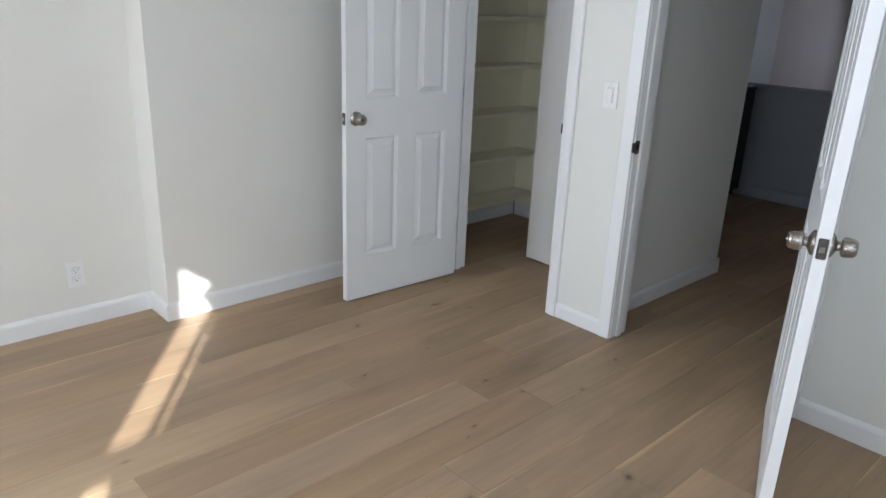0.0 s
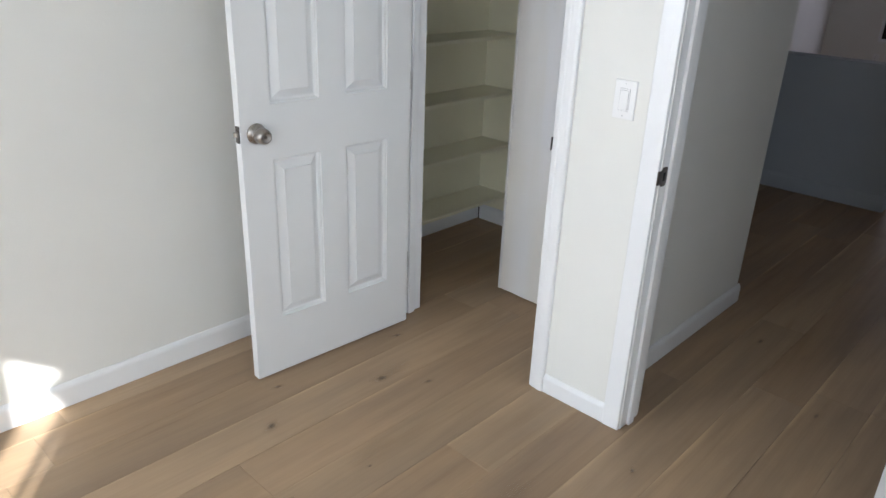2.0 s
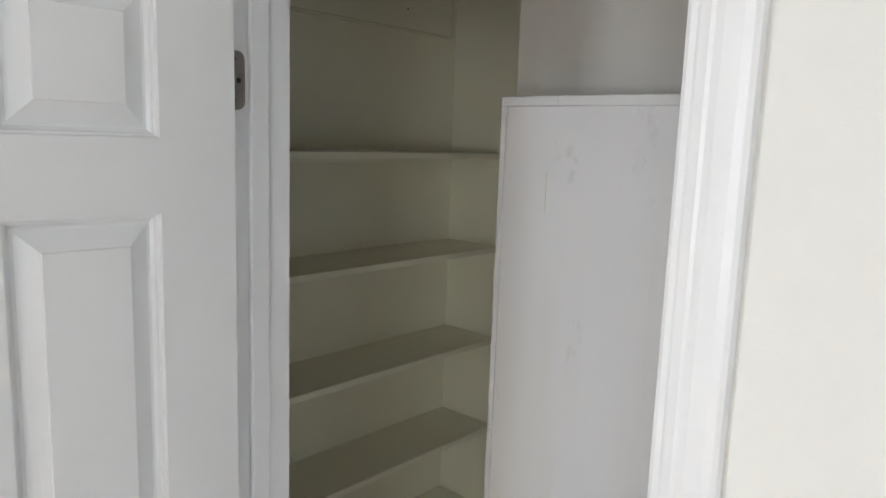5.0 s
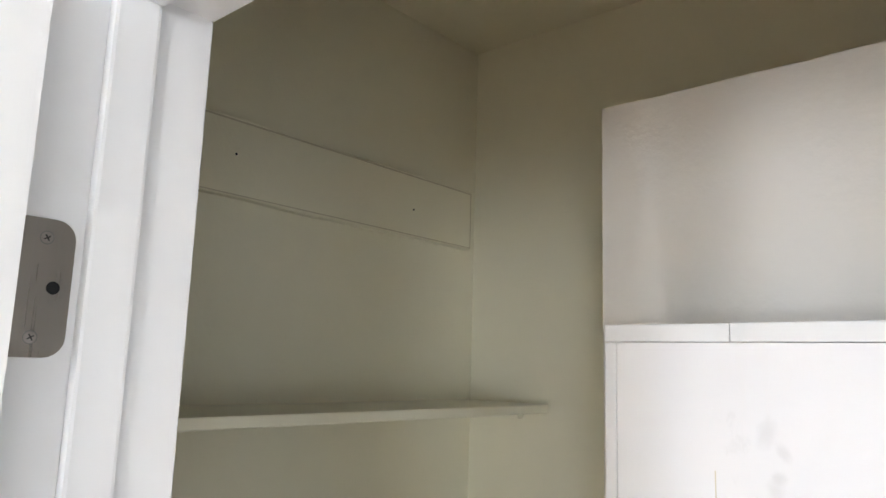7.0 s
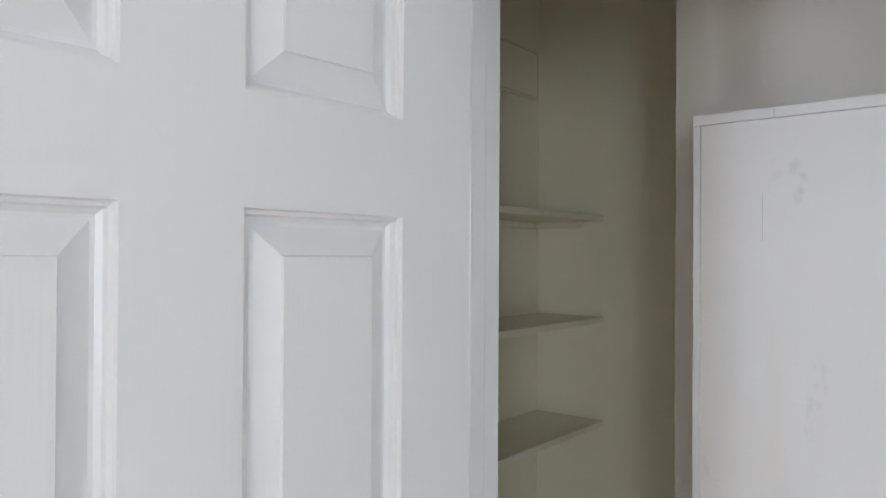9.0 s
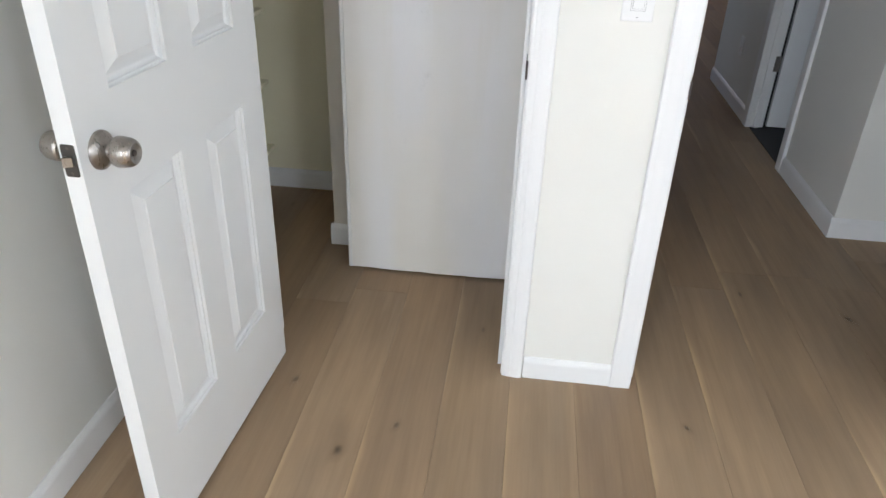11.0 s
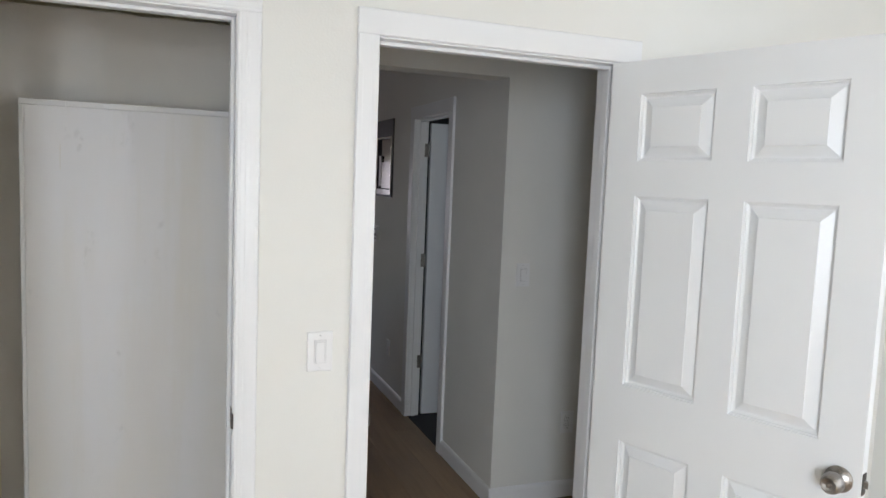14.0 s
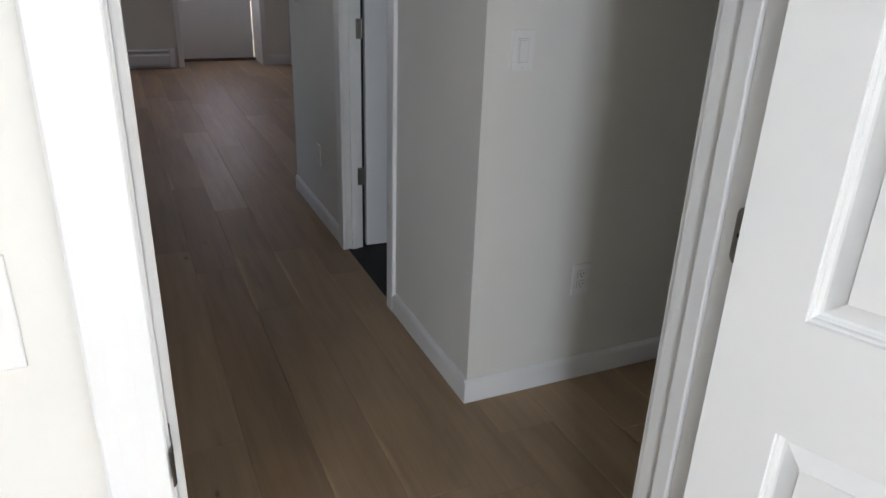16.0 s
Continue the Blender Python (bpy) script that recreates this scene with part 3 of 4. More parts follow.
for s, x in ((-1, 0.386), (1, 1.197)):
    casing(FLAT, (x, 0.12, 0.001), (x, 0.12, HEAD + 0.005), (s, 0, 0), (0, 1, 0))
casing(FLAT, (0.319, 0.12, HEAD + 0.005), (1.264, 0.12, HEAD + 0.005), (0, 0, 1), (0, 1, 0))
casing(FLAT, (HALL_R, BATH[0] - 0.003, 0.001), (HALL_R, BATH[0] - 0.003, HEAD + 0.005), (0, -1, 0), (-1, 0, 0), "flat white casing of the bathroom doorway")
casing([(a * 1.2, b) for a, b in FLAT], (HALL_R, BATH[1] + 0.003, 0.001), (HALL_R, BATH[1] + 0.003, HEAD + 0.005), (0, 1, 0), (-1, 0, 0), "flat white casing of the bathroom doorway")
casing([(a * 1.2, b) for a, b in FLAT], (HALL_R, BATH[0] - 0.070, HEAD + 0.005), (HALL_R, BATH[1] + 0.083, HEAD + 0.005), (0, 0, 1), (-1, 0, 0), "flat white head casing of the bathroom doorway")

# ---------------------------------------------------------------- doors
closet_door = six_panel_door("door_1", 0.7285, 2.022, 0.035, 0.1133, 0.1961, "open white six-panel closet door with nickel knob", 0.936, 0.056, ROWS)
closet_door.matrix_world = pose(-0.6826, -0.0121, 0.006, 0, 0, -92.87)
bedroom_door = six_panel_door("door_2", 0.8156, 2.024, 0.035, 0.1093, 0.2463, "open white six-panel bedroom door with nickel knob", 0.914, 0.052, ROWS_LOW)
bedroom_door.matrix_world = pose(1.1867, -0.0123, 0.004, 0, 0, -68.57)

# hinge leaves on the jambs
for z, zb in ((0.27, 0.27), (1.04, 1.080), (1.831, 1.822)):
    h1 = empty("door_hinge")
    tagged(h1, "satin nickel hinge on the closet door jamb", "hinge", "closet door hinges")
    hinge(h1, (0, 0, 0), 0)
    h1.matrix_world = pose(OPEN_C[0] + 0.0002, 0.018, z)
    h2 = empty("door_hinge")
    tagged(h2, "satin nickel hinge on the bedroom door jamb", "hinge", "bedroom door hinges")
    hinge(h2, (0, 0, 0), 0)
    h2.matrix_world = pose(OPEN_B[1] - 0.0002, 0.000, zb, 180, 0, 180)
for z in (0.385, 1.09, 1.835):
    h3 = empty("door_hinge")
    tagged(h3, "nickel hinge on the bathroom door jamb", "hinge", "bathroom door hinges")
    hinge(h3, (0, 0, 0), 0)
    h3.matrix_world = pose(1.418, BATH[1] - 0.0002, z, 180, 0, -90)

# strike plates
for x, turn, z in ((OPEN_C[1] - 0.0002, 180, 0.945), (OPEN_B[0] + 0.0002, 0, 0.920)):
    sp = empty("strike_plate")
    tagged(sp, "dark metal strike plate let into the door jamb", "strike plate")
    part("plate", rounded_plate(0.036, 0.060, 0.0015, 0.010), DARKMETAL, sp)
    part("lip", prism([(-0.018, 0.0), (-0.030, 0.0), (-0.036, -0.003), (-0.036, -0.0045), (-0.030, -0.0015), (-0.018, -0.0015)], (0.0015, 0, -0.022), (0.0015, 0, 0.022), (0, 1 if turn == 0 else -1, 0), (1, 0, 0)), DARKMETAL, sp)
    part("bolt_hole", box((0.0012, -0.007, -0.013), (0.0019, 0.007, 0.013)), SLOT, sp)
    sp.matrix_world = pose(x, 0.018, z, 0, 0, turn)

# bathroom door, flush against its far jamb, and the black floor
bath_door = empty("door_3")
tagged(bath_door, "plain white bathroom door standing open", "door", kind="structure")
part("slab", box((0, 0, 0), (0.60, 0.035, 2.008), 0.002), DOOR, bath_door)
bath_door.matrix_world = pose(1.457, BATH[1] + 0.003, 0.010, 0, 0, -2)
tagged(mesh_ob("floor_bathroom", box((1.358, 1.262, -0.004), (2.69, 2.602, 0.004), 0.001), TILE_AND_SHADE), "black tiled bathroom floor", "floor", kind="structure")

# ---------------------------------------------------------------- wall fittings
light_switch((0.239, 0.0, 1.129), (0, -1), "white rocker light switch between two doorways")
light_switch((1.470, 1.147, 1.184), (0, -1), "white rocker light switch on the hall wall")
outlet((1.770, 1.147, 0.404), (0, -1), "white duplex outlet low on the hall wall")
outlet((-1.245, -1.862, 0.252), (1, 0), "white duplex outlet above the bedroom baseboard")
outlet((HALL_R, 3.05, 0.372), (-1, 0), "white outlet low on the corridor wall")

thermo = empty("thermostat")
tagged(thermo, "white thermostat plate with dark metal workings on the corridor wall", "thermostat")
part("plate", plate_bm(0.120, 0.122, 0.020), PLASTIC, thermo, "white plastic back plate")
part("recess", box((0.0195, -0.040, -0.042), (0.0206, 0.040, 0.042)), GAPGREY, thermo, "grey open middle of the plate")
part("coil", moved(lathe([(0.0206, 0.019), (0.026, 0.018), (0.027, 0.006), (0.027, 0.0)], 20), pose(0, -0.012, 0.012)), STRIKE, thermo, smooth=True)
for y, z, w, h in ((0.024, 0.020, 0.018, 0.030), (0.020, -0.026, 0.030, 0.014), (-0.026, -0.024, 0.016, 0.020)):
    part("terminal", box((0.0206, y - w / 2, z - h / 2), (0.025, y + w / 2, z + h / 2), 0.001), PLASTIC, thermo)
place_on(thermo, (HALL_R, 3.47, 1.20), (-1, 0))

panel = empty("breaker_panel")
tagged(panel, "grey metal electrical panel set in the corridor wall", "breaker panel")
part("cover", plate_bm(0.44, 0.58, 0.010), PANELGREY, panel)
for lo, hi in (((0.010, -0.200, -0.275), (0.018, -0.176, 0.160)), ((0.010, 0.176, -0.275), (0.018, 0.200, 0.160)), ((0.010, -0.176, -0.275), (0.018, 0.176, -0.235)), ((0.010, -0.176, 0.146), (0.018, 0.176, 0.160))):
    part("door_frame", box(lo, hi, 0.002), PLATE, panel, "shiny steel frame strip")
part("well", box((0.0102, -0.174, -0.233), (0.0112, 0.174, 0.144)), SLOT, panel, "dark inside of the panel")
part("panel_door", box((0.012, -0.050, -0.228), (0.016, 0.172, 0.140), 0.001), PLATE, panel, "shiny dark steel door")
part("pale_strip", box((0.0112, -0.118, -0.215), (0.017, -0.075, 0.02), 0.001), PLASTIC, panel, "pale upright strip inside the panel")
part("latch", box((0.016, -0.046, -0.03), (0.024, -0.010, 0.02), 0.002), BLACK, panel)
place_on(panel, (HALL_R, 3.295, 1.79), (-1, 0))

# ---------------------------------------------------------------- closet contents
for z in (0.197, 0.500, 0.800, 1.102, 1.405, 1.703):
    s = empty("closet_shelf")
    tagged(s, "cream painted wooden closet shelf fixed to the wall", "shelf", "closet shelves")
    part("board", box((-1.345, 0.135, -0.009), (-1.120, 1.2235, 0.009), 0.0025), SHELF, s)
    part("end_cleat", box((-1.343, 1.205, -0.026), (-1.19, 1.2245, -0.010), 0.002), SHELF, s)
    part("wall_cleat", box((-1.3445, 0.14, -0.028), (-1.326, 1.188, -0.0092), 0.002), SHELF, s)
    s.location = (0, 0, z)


def ragged_cleat():
    """A board along the wall whose painted-over edges run a little unevenly."""
    bm = bmesh.new()
    rows = []
    for i in range(31):
        y = 0.135 + (1.186 - 0.135) * i / 30
        d = 0.004 * noise.noise((y * 8, 1.7, 0.2))
        rows.append([bm.verts.new((x, y, z + d)) for x, z in ((-1.345, 2.072), (-1.345, 2.216), (-1.327, 2.216), (-1.325, 2.213), (-1.325, 2.075), (-1.327, 2.072))])
    for a, b in zip(rows, rows[1:]):
        for k in range(6):
            bm.faces.new((a[k], a[(k + 1) % 6], b[(k + 1) % 6], b[k]))
    bm.faces.new(rows[0][::-1])
    bm.faces.new(rows[-1])
    return bm


cleat = tagged(mesh_ob("wall_cleat", ragged_cleat(), CLOSET), "cream painted board fixed along the closet wall", "board")

for y, z in ((0.52, 2.150), (0.98, 2.135)):
    part("nail_head", moved(lathe([(0, 0.0025), (0.0008, 0.0022)], 8), pose(-1.325, y, z)), SLOT, cleat)
for lo, hi in (((0.135, 2.2095), (1.184, 2.2125)), ((0.135, 2.0755), (1.184, 2.0775)), ((1.1815, 2.150), (1.1845, 2.2095)), ((1.1825, 2.0775), (1.1845, 2.150))):
    part("edge_line", box((-1.3256, lo[0], lo[1]), (-1.3245, hi[0], hi[1])), BROWN_LINE, cleat, "thin brown line along the edge of the board")

cord = tagged(mesh_ob("cable", moved(lathe([(0.0015, 0.0020), (0.002, 0.0030), (0.168, 0.0030), (0.1685, 0.0020)], 10), pose(-1.322, 1.2065, 0, 0, -90, 0)), BLACK, smooth=True), "short black cable in the closet corner under a shelf", "cable")

cover = empty("boxed_panel")
tagged(cover, "white painted boxed-in wooden panel standing in the closet", "panel box")
bx0, bx1, by, bt = -0.611, 0.129, 0.536, 1.838
part("top", box((bx0, by, bt - 0.018), (-0.4795, 0.7215, bt), 0.0015), BOARD, cover)
part("top", box((-0.4791, by - 0.0004, bt - 0.018), (bx1, 0.7215, bt + 0.0004), 0.0015), BOARD, cover)
part("side", box((bx0, by, 0.010), (bx0 + 0.013, 0.7215, bt - 0.0185), 0.002), BOARD, cover)
part("front_sheet", ragged_box((bx0 + 0.0137, by + 0.0012, 0.010), (bx1, by + 0.007, bt - 0.0187), False, 0.004), SHEET, cover, "large white sheet with faint stains")

# ---------------------------------------------------------------- far rooms
heater = empty("baseboard_heater")
tagged(heater, "white metal baseboard heater along the living room wall", "heater")
part("back_plate", box((-1.10, 0.0, 0.03), (0.98, 0.008, 0.215), 0.001), TRIM, heater)
part("front_cover", prism([(0.058, 0.045), (0.062, 0.045), (0.062, 0.150), (0.050, 0.172), (0.046, 0.170), (0.058, 0.148)], (-1.10, 0, 0), (0.98, 0, 0), (0, -1, 0), (0, 0, 1)), TRIM, heater)
part("top_cover", prism([(0.0, 0.215), (0.040, 0.215), (0.052, 0.200), (0.050, 0.197), (0.038, 0.210), (0.0, 0.210)], (-1.10, 0, 0), (0.98, 0, 0), (0, -1, 0), (0, 0, 1)), TRIM, heater)
part("fins", box((-1.08, -0.045, 0.05), (0.96, -0.008, 0.15)), SLOT, heater, "dark heating fins")
part("end_cap", box((0.98, -0.066, 0.012), (1.035, 0.0, 0.225), 0.004), TRIM, heater)
heater.location = (0, 8.4995, 0)

front = empty("door_4")
tagged(front, "white front door with small glass panes", "door", kind="structure")
fw = 0.89
g0, g1 = (0.13, 0.76), (1.02, 1.86)
part("slab", slab_frame(fw, 2.03, 0.044, (g0,), (g1,)), DOOR, front)
for k in range(2):
    bm = bmesh.new()
    x0 = 0.12 + 0.345 * k
    panel_face(bm, x0, x0 + 0.30, 0.22, 0.90, 0.0008, -1)
    part("panel", bm, DOOR, front)
for i in range(3):
    for j in range(3):
        dx, dz = (g0[1] - g0[0]) / 3, (g1[1] - g1[0]) / 3
        pane = part("pane", box((g0[0] + i * dx + 0.006, -0.024, g1[0] + j * dz + 0.006), (g0[0] + (i + 1) * dx - 0.006, -0.020, g1[0] + (j + 1) * dz - 0.006)), GLASS, front, "clear glass pane")
        pane.visible_shadow = False
for i in range(4):
    x = g0[0] + i * (g0[1] - g0[0]) / 3
    part("muntin", box((x - 0.009, -0.040, g1[0]), (x + 0.009, -0.004, g1[1]), 0.002), TRIM, front)
    z = g1[0] + i * (g1[1] - g1[0]) / 3
    part("muntin", box((g0[0], -0.039, z - 0.009), (g0[1], -0.005, z + 0.009), 0.002), TRIM, front)
kn = part("deadbolt", moved(lathe([(0, 0.028), (0.008, 0.027), (0.012, 0.02), (0.012, 0.0)], 18), pose(0.825, -0.0445, 1.08, 0, 0, -90)), METAL, front, smooth=True)
kn = part("door_lever", moved(lathe([(0, 0.028), (0.008, 0.027), (0.012, 0.012), (0.045, 0.011), (0.046, 0.0)], 18), pose(0.825, -0.0445, 0.96, 0, 0, -90)), METAL, front, smooth=True)
part("grip", box((0.715, -0.092, 0.950), (0.835, -0.080, 0.970), 0.004), METAL, kn)
front.matrix_world = pose(1.142, 8.99, 0.034)
tagged(mesh_ob("threshold", box((1.141, 8.93, 0.001), (2.059, 9.018, 0.032), 0.003), DARKMETAL), "dark metal threshold under the front door", "threshold", kind="structure")
casing(FLAT, (1.14, 8.50, 0.001), (1.14, 8.50, 2.06), (-1, 0, 0), (0, -1, 0))
casing(FLAT, (2.06, 8.50, 0.001), (2.06, 8.50, 2.06), (1, 0, 0), (0, -1, 0))
casing(FLAT, (1.073, 8.50, 2.06), (2.127, 8.50, 2.06), (0, 0, 1), (0, -1, 0))

# black range in the kitchen, against the shaded wall
stove = empty("kitchen_range")
tagged(stove, "black enamel kitchen range with a steel handle", "range")
part("body", box((-1.32, 2.68, 0.05), (-0.595, 3.320, 0.895), 0.012), BLACK, stove)
part("cooktop", box((-1.33, 2.64, 0.897), (-0.585, 3.320, 0.935), 0.010), BLACK, stove)
part("plinth", box((-1.30, 2.72, 0.001), (-0.64, 3.31, 0.05)), BLACK, stove)
part("handle", moved(lathe([(-0.30, 0.004), (-0.295, 0.011), (0.295, 0.011), (0.30, 0.004)], 12), pose(-0.965, 2.635, 0.80)), METAL, stove, smooth=True)
for x in (-1.20, -0.73):
    part("handle_post", box((x - 0.008, 2.635, 0.793), (x + 0.008, 2.68, 0.807), 0.002), METAL, stove)

# windows: two in the bedroom behind the path, one in the living room
def window(name, x0, x1, z0, z1, y, rail, label, sash):
    w = empty(name)
    tagged(w, label, "window", kind="structure")
    t = 0.035
    for lo, hi in (((x0, z0), (x1, z0 + t)), ((x0, z1 - t), (x1, z1)), ((x0, z0 + t), (x0 + t, z1 - t)), ((x1 - t, z0 + t), (x1, z1 - t))):
        part("window_frame", box((lo[0], y, lo[1]), (hi[0], y + 0.06, hi[1]), 0.003), TRIM, w)
    part("meeting_rail", box((x0 + t, y + 0.01, rail - 0.035), (x1 - t, y + 0.05, rail + 0.035), 0.003), sash, w)
    return w


w1 = window("window_1", -0.85, 1.85, 0.80, 2.20, BACK - 0.12, 1.40, "wide white bedroom window behind the walker", TRIM)
part("window_sill", box((-0.89, BACK - 0.06, 0.775), (1.89, BACK + 0.03, 0.7995), 0.004), TRIM, w1)
for z0, z1 in ((0.836, 1.364), (1.436, 2.164)):
    pane = part("pane", box((-0.814, BACK - 0.092, z0), (1.814, BACK - 0.088, z1)), GLASS, w1, "clear glass pane")
    pane.visible_shadow = False


def cloth(x, edge):
    """A hanging blind cloth with the outline edge (y, z)."""
    bm = bmesh.new()
    rings = [[bm.verts.new((x + d, y, z)) for y, z in edge] for d in (0.0, 0.004)]
    bm.faces.new(rings[0])
    bm.faces.new(rings[1][::-1])
    for i in range(len(edge)):
        k = (i + 1) % len(edge)
        bm.faces.new((rings[0][i], rings[0][k], rings[1][k], rings[1][i]))
    return tagged(mesh_ob("window_blind", bm, BLIND), "pale fabric blind drawn over the window", "blind")


def strip(y0, y1):
    return [(y0, 0.805), (y1, 0.805), (y1, 2.195), (y0, 2.195)]


# the middle cloth hangs rumpled, so that sun slips past its edges
RUMPLED = [(-4.062, 0.805), (-3.953, 0.805), (-3.953, 1.325), (-3.998, 1.340), (-3.998, 1.74), (-3.953, 1.80), (-3.953, 2.195), (-4.164, 2.195),
           (-4.164, 2.09), (-4.025, 1.99), (-4.086, 1.945), (-4.037, 1.87), (-4.037, 1.42), (-4.110, 1.35), (-4.062, 1.27)]
for nm, x, ya, yb, inner, cloths, rail in (("window_2", -1.30, -5.30, -3.80, -1.26, [strip(-5.298, -3.802)], 1.385), ("window_5", 2.66, -2.35, -1.15, 2.558, [strip(-2.348, -1.152)], 1.385),
                                           ("window_4", 2.66, -5.15, -3.95, 2.558, [strip(-5.148, -4.166), RUMPLED], 1.368)):
    w = empty(nm)
    tagged(w, "white bedroom window with a drawn pale blind", "window", kind="structure")
    for lo, hi in (((ya, 0.80), (yb, 0.835)), ((ya, 2.165), (yb, 2.20)), ((ya, 0.835), (ya + 0.035, 2.165)), ((yb - 0.022, 0.835), (yb, 2.165)), ((ya + 0.035, rail), (yb - 0.022, rail + 0.058))):
        part("window_frame", box((x - 0.06, lo[0], lo[1]), (x, hi[0], hi[1]), 0.003), TRIM, w)
    for edge in cloths:
        cloth(inner, edge)
w3 = window("window_3", -1.11, -0.20, 0.61, 2.05, 8.51, 1.35, "white framed living room window with black sashes", BLACK)
for lo, hi in (((-1.075, 0.645), (-0.235, 0.685)), ((-1.075, 1.975), (-0.235, 2.015)), ((-1.075, 0.685), (-1.02, 1.975)), ((-0.29, 0.685), (-0.235, 1.975))):
    part("sash", box((lo[0], 8.52, lo[1]), (hi[0], 8.56, hi[1]), 0.002), BLACK, w3, "black window sash")
for z0, z1 in ((0.685, 1.315), (1.385, 1.975)):
    pane = part("pane", box((-1.02, 8.538, z0), (-0.29, 8.542, z1)), GLASS, w3, "clear glass pane")
    pane.visible_shadow = False
outlet((-1.075, 8.50, 0.40), (0, -1), "white outlet under the living room window")
light_switch((-0.95, 8.50, 0.41), (0, -1), "white wall plate under the living room window")

# dry scrub beyond the garden
tagged(mesh_ob("backdrop", box((-14, 15.0, -0.5), (16, 15.2, 5.0)), paint("dry_scrub", (0.25, 0.215, 0.205), 0.9, 0.4, fine=3, blotch=0.75)), "pale dry scrub beyond the windows", "backdrop", kind="structure")
# ground outside
tagged(mesh_ob("ground", box((-400, -400, -0.6), (400, 400, -0.5)), paint("dry_ground", (0.16, 0.14, 0.10), 0.9, 0.4, fine=20)), "dry flat ground outside the house", "ground", kind="structure")

# ---------------------------------------------------------------- floor planks
def knot_mat(name="oak_knot", deep=1.0):
    m, n, l, b = base_mat(name, 0.5, 0, (0.085, 0.062, 0.048))
    v = coords(n, l)
    ln = n.new("ShaderNodeVectorMath")
    ln.operation = "LENGTH"
    l.new(v, ln.inputs[0])
    ragged = n.new("ShaderNodeMath")
    ragged.operation, ragged.inputs[1].default_value = "MULTIPLY_ADD", 0.62
    l.new(noise_tex(n, l, coords(n, l, kind="Generated"), 3.2, 4, 0.75), ragged.inputs[0])
    l.new(ln.outputs["Value"], ragged.inputs[2])
    a = ramp(n, l, ragged.outputs[0], [(0.30, (0.80 * deep,) * 3), (0.40, ((0.42 + 0.4 * (1 - deep)) * deep,) * 3), (0.58, (0.15 * (0.4 + 0.6 * deep),) * 3), (1.05, (0, 0, 0))])
    l.new(a, b.inputs["Alpha"])
    return m


KNOT = knot_mat(deep=0.66)
SMUDGE = knot_mat("oak_mineral_streak", 0.16)
KNOTS = ((-0.284, -0.192, 16), (-0.422, -0.313, 26), (-0.46, -0.805, 22), (-0.055, -1.078, 17), (0.292, -0.691, 17), (0.451, -0.635, 12),
         (0.593, -0.417, 16), (0.504, -0.981, 16), (0.537, -1.049, 9), (1.051, -0.784, 24), (1.07, -0.992, 20), (0.786, -1.298, 24),
         (0.528, -0.071, 13), (-0.643, -0.647, 15), (-0.62, -0.037, 18), (-0.075, -0.691, 8), (-0.126, -0.965, 8), (1.197, 0.613, 22))

# ----------------------------------------------------------------
floor = tagged(mesh_ob("floor", box((-2.72, BACK - 0.15, -0.06), (2.95, 9.02, -0.013)), UNDER), "wide light oak plank floor with knots", "floor", kind="structure")
PITCH, X0 = 0.1935, 0.026
ENDS = {0: -0.499, 1: -0.851, 2: -0.690, 4: -1.145, 5: -0.838, 7: -0.960, -1: -1.220, 3: 0.62, -2: 1.05, -3: 0.40, 6: 0.70}
rng = random.Random(7)
plank_mesh = {}


def plank(length):
    key = round(length, 2)
    if key not in plank_mesh:
        bm = bmesh.new()
        w, e = PITCH - 0.0005, 0.0010
        top = [bm.verts.new((x, y, 0)) for x, y in ((e, e), (w - e, e), (w - e, key - e), (e, key - e))]
        mid = [bm.verts.new((x, y, -0.0008)) for x, y in ((0, 0), (w, 0), (w, key - 0.0006), (0, key - 0.0006))]
        low = [bm.verts.new((x, y, -0.0125)) for x, y in ((0, 0), (w, 0), (w, key - 0.0006), (0, key - 0.0006))]
        bm.faces.new(top)
        for a, b in ((mid, top), (low, mid)):
            for i in range(4):
                bm.faces.new((a[i], a[(i + 1) % 4], b[(i + 1) % 4], b[i]))
        me = bpy.data.meshes.new("plank")
        bm.to_mesh(me)
        bm.free()
        me.materials.append(OAK)
        plank_mesh[key] = me
    return plank_mesh[key]


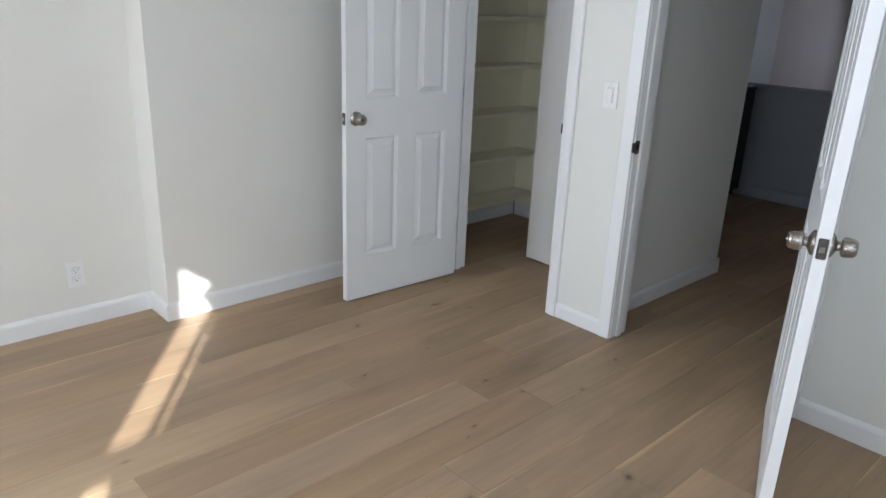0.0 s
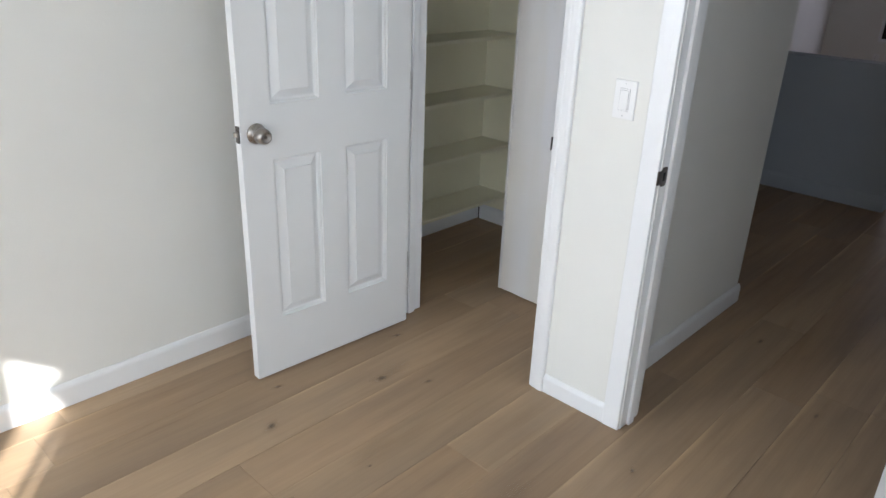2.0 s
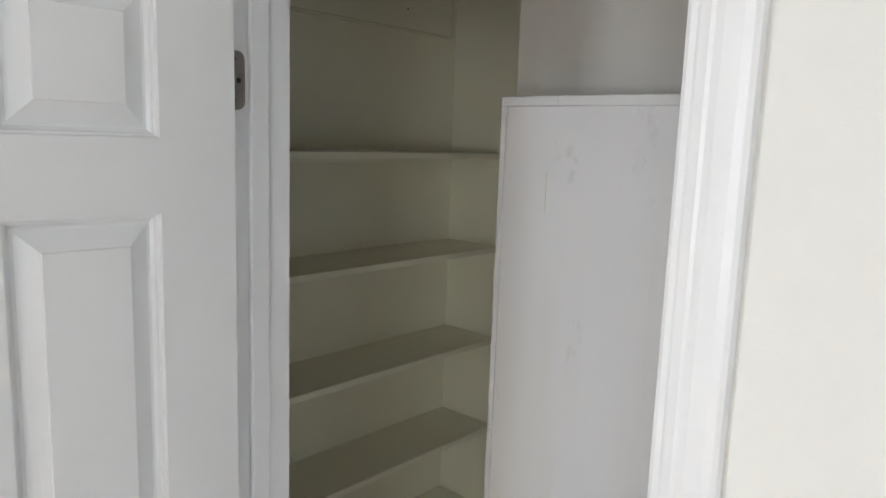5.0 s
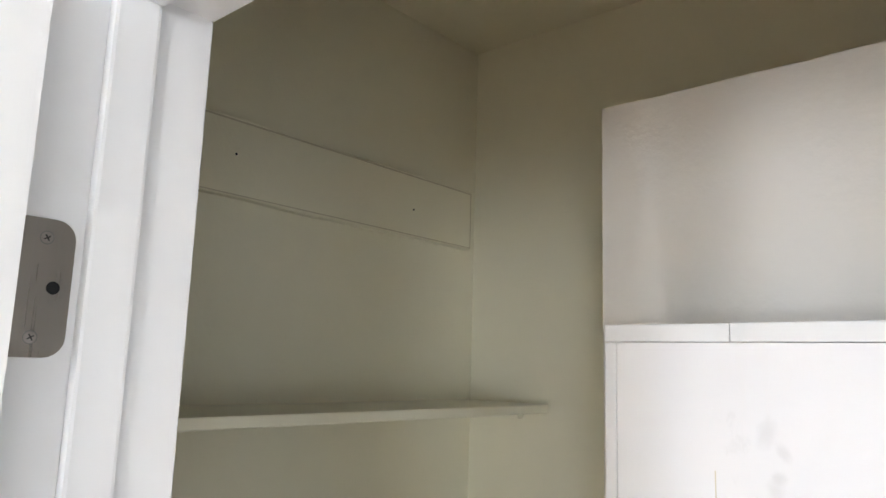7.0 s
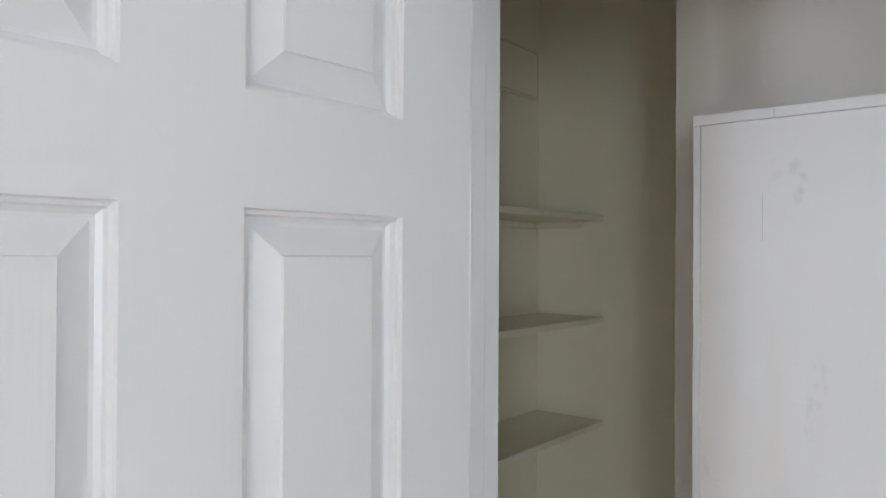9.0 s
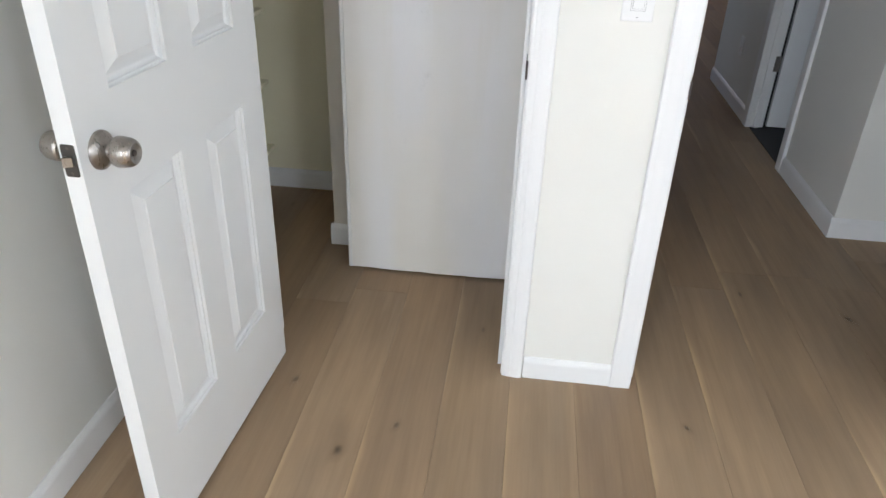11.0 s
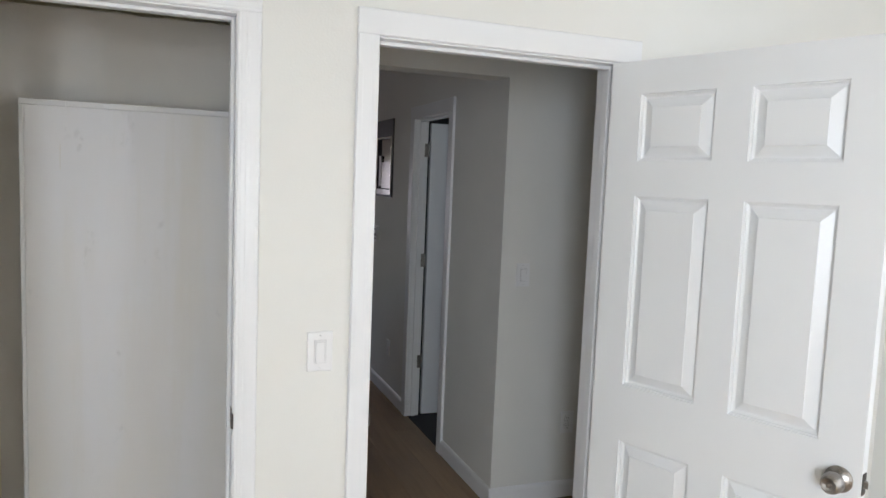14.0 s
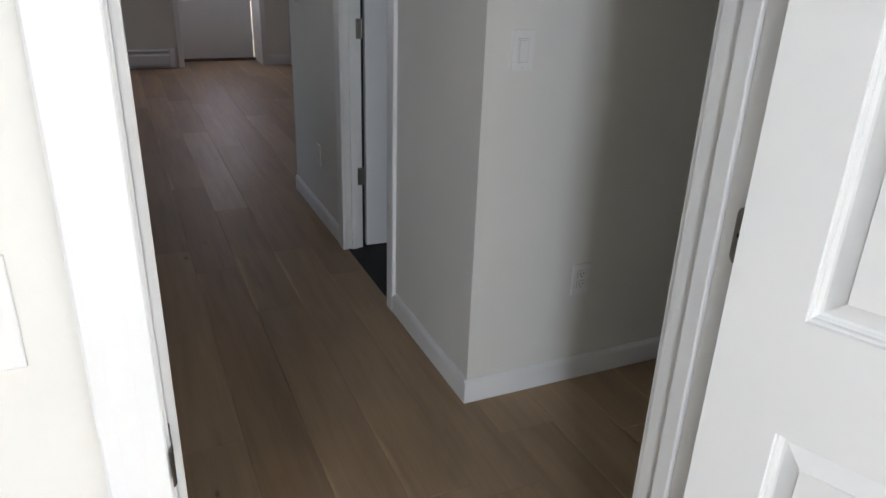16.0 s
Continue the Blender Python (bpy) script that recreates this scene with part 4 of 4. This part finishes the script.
def lay(k, y0, y1, anchor):
    ys, y = [], anchor
    while y < y1:
        ys.append(y)
        y += rng.choice((1.3, 1.6, 1.9, 2.1))
    y = anchor
    while y > y0:
        y -= rng.choice((1.3, 1.6, 1.9, 2.1))
        ys.insert(0, y)
    ys.append(y1)
    ys[0] = y0
    for a, b in zip(ys, ys[1:]):
        if b - a < 0.05:
            continue
        ob = new("plank", plank(b - a))
        ob.parent = floor
        ob.location = (X0 + k * PITCH, a, rng.uniform(-0.0004, 0.0))


for k in range(-14, 16):
    x = X0 + k * PITCH
    y0 = BACK - 0.1 if x > -1.62 else 1.25
    lay(k, y0, 9.02, ENDS.get(k, rng.uniform(-1.6, 0.4) if x > -1.62 else 3.0))

SMUDGES = ((1.09, -0.90, 50), (1.14, -0.80, 36), (0.33, -0.45, 44), (-0.13, -0.62, 40), (-0.43, -0.24, 38))
for x, y, r in KNOTS + SMUDGES:
    bm = bmesh.new()
    bmesh.ops.create_circle(bm, cap_ends=True, segments=14, radius=1.0)
    kn_ob = mesh_ob("knot" if r < 35 else "mineral_streak", bm, KNOT if r < 35 else SMUDGE, floor)
    kn_ob.matrix_world = Matrix.Translation((x + 0.005, y - 0.094 - 0.044 * y, 0.0006)) @ pose(0, 0, 0, 0, 0, (23 if r < 35 else 5) * math.sin(91 * x + 40 * y)) @ Matrix.Diagonal((r * 0.0016, r * (0.0031 if r < 35 else 0.0042), 1, 1))

# grey scuffs on the closet sheet
SCUFF = knot_mat("grey_scuff", 0.11)
SCUFF.node_tree.nodes["Principled BSDF"].inputs["Base Color"].default_value = (0.42, 0.42, 0.43, 1)
for x, z, w, h, turn in ((-0.450, 1.738, 0.016, 0.026, 20), (-0.436, 1.722, 0.010, 0.016, -30), (-0.444, 1.690, 0.014, 0.020, 10), (-0.44, 1.700, 0.012, 0.010, 0), (-0.20, 1.45, 0.016, 0.030, 35), (-0.33, 1.02, 0.012, 0.020, -15)):
    bm = bmesh.new()
    bmesh.ops.create_circle(bm, cap_ends=True, segments=14, radius=1.0)
    mark = part("scuff_mark", bm, SCUFF, cover)
    mark.matrix_local = Matrix.Translation((x, by + 0.0006, z)) @ pose(0, 0, 0, 0, turn, 0) @ pose(0, 0, 0, 90, 0, 0) @ Matrix.Diagonal((w, h, 1, 1))
part("pencil_line", box((-0.4975, by + 0.0004, 1.62), (-0.4968, by + 0.0011, 1.700)), BROWN_LINE, cover)
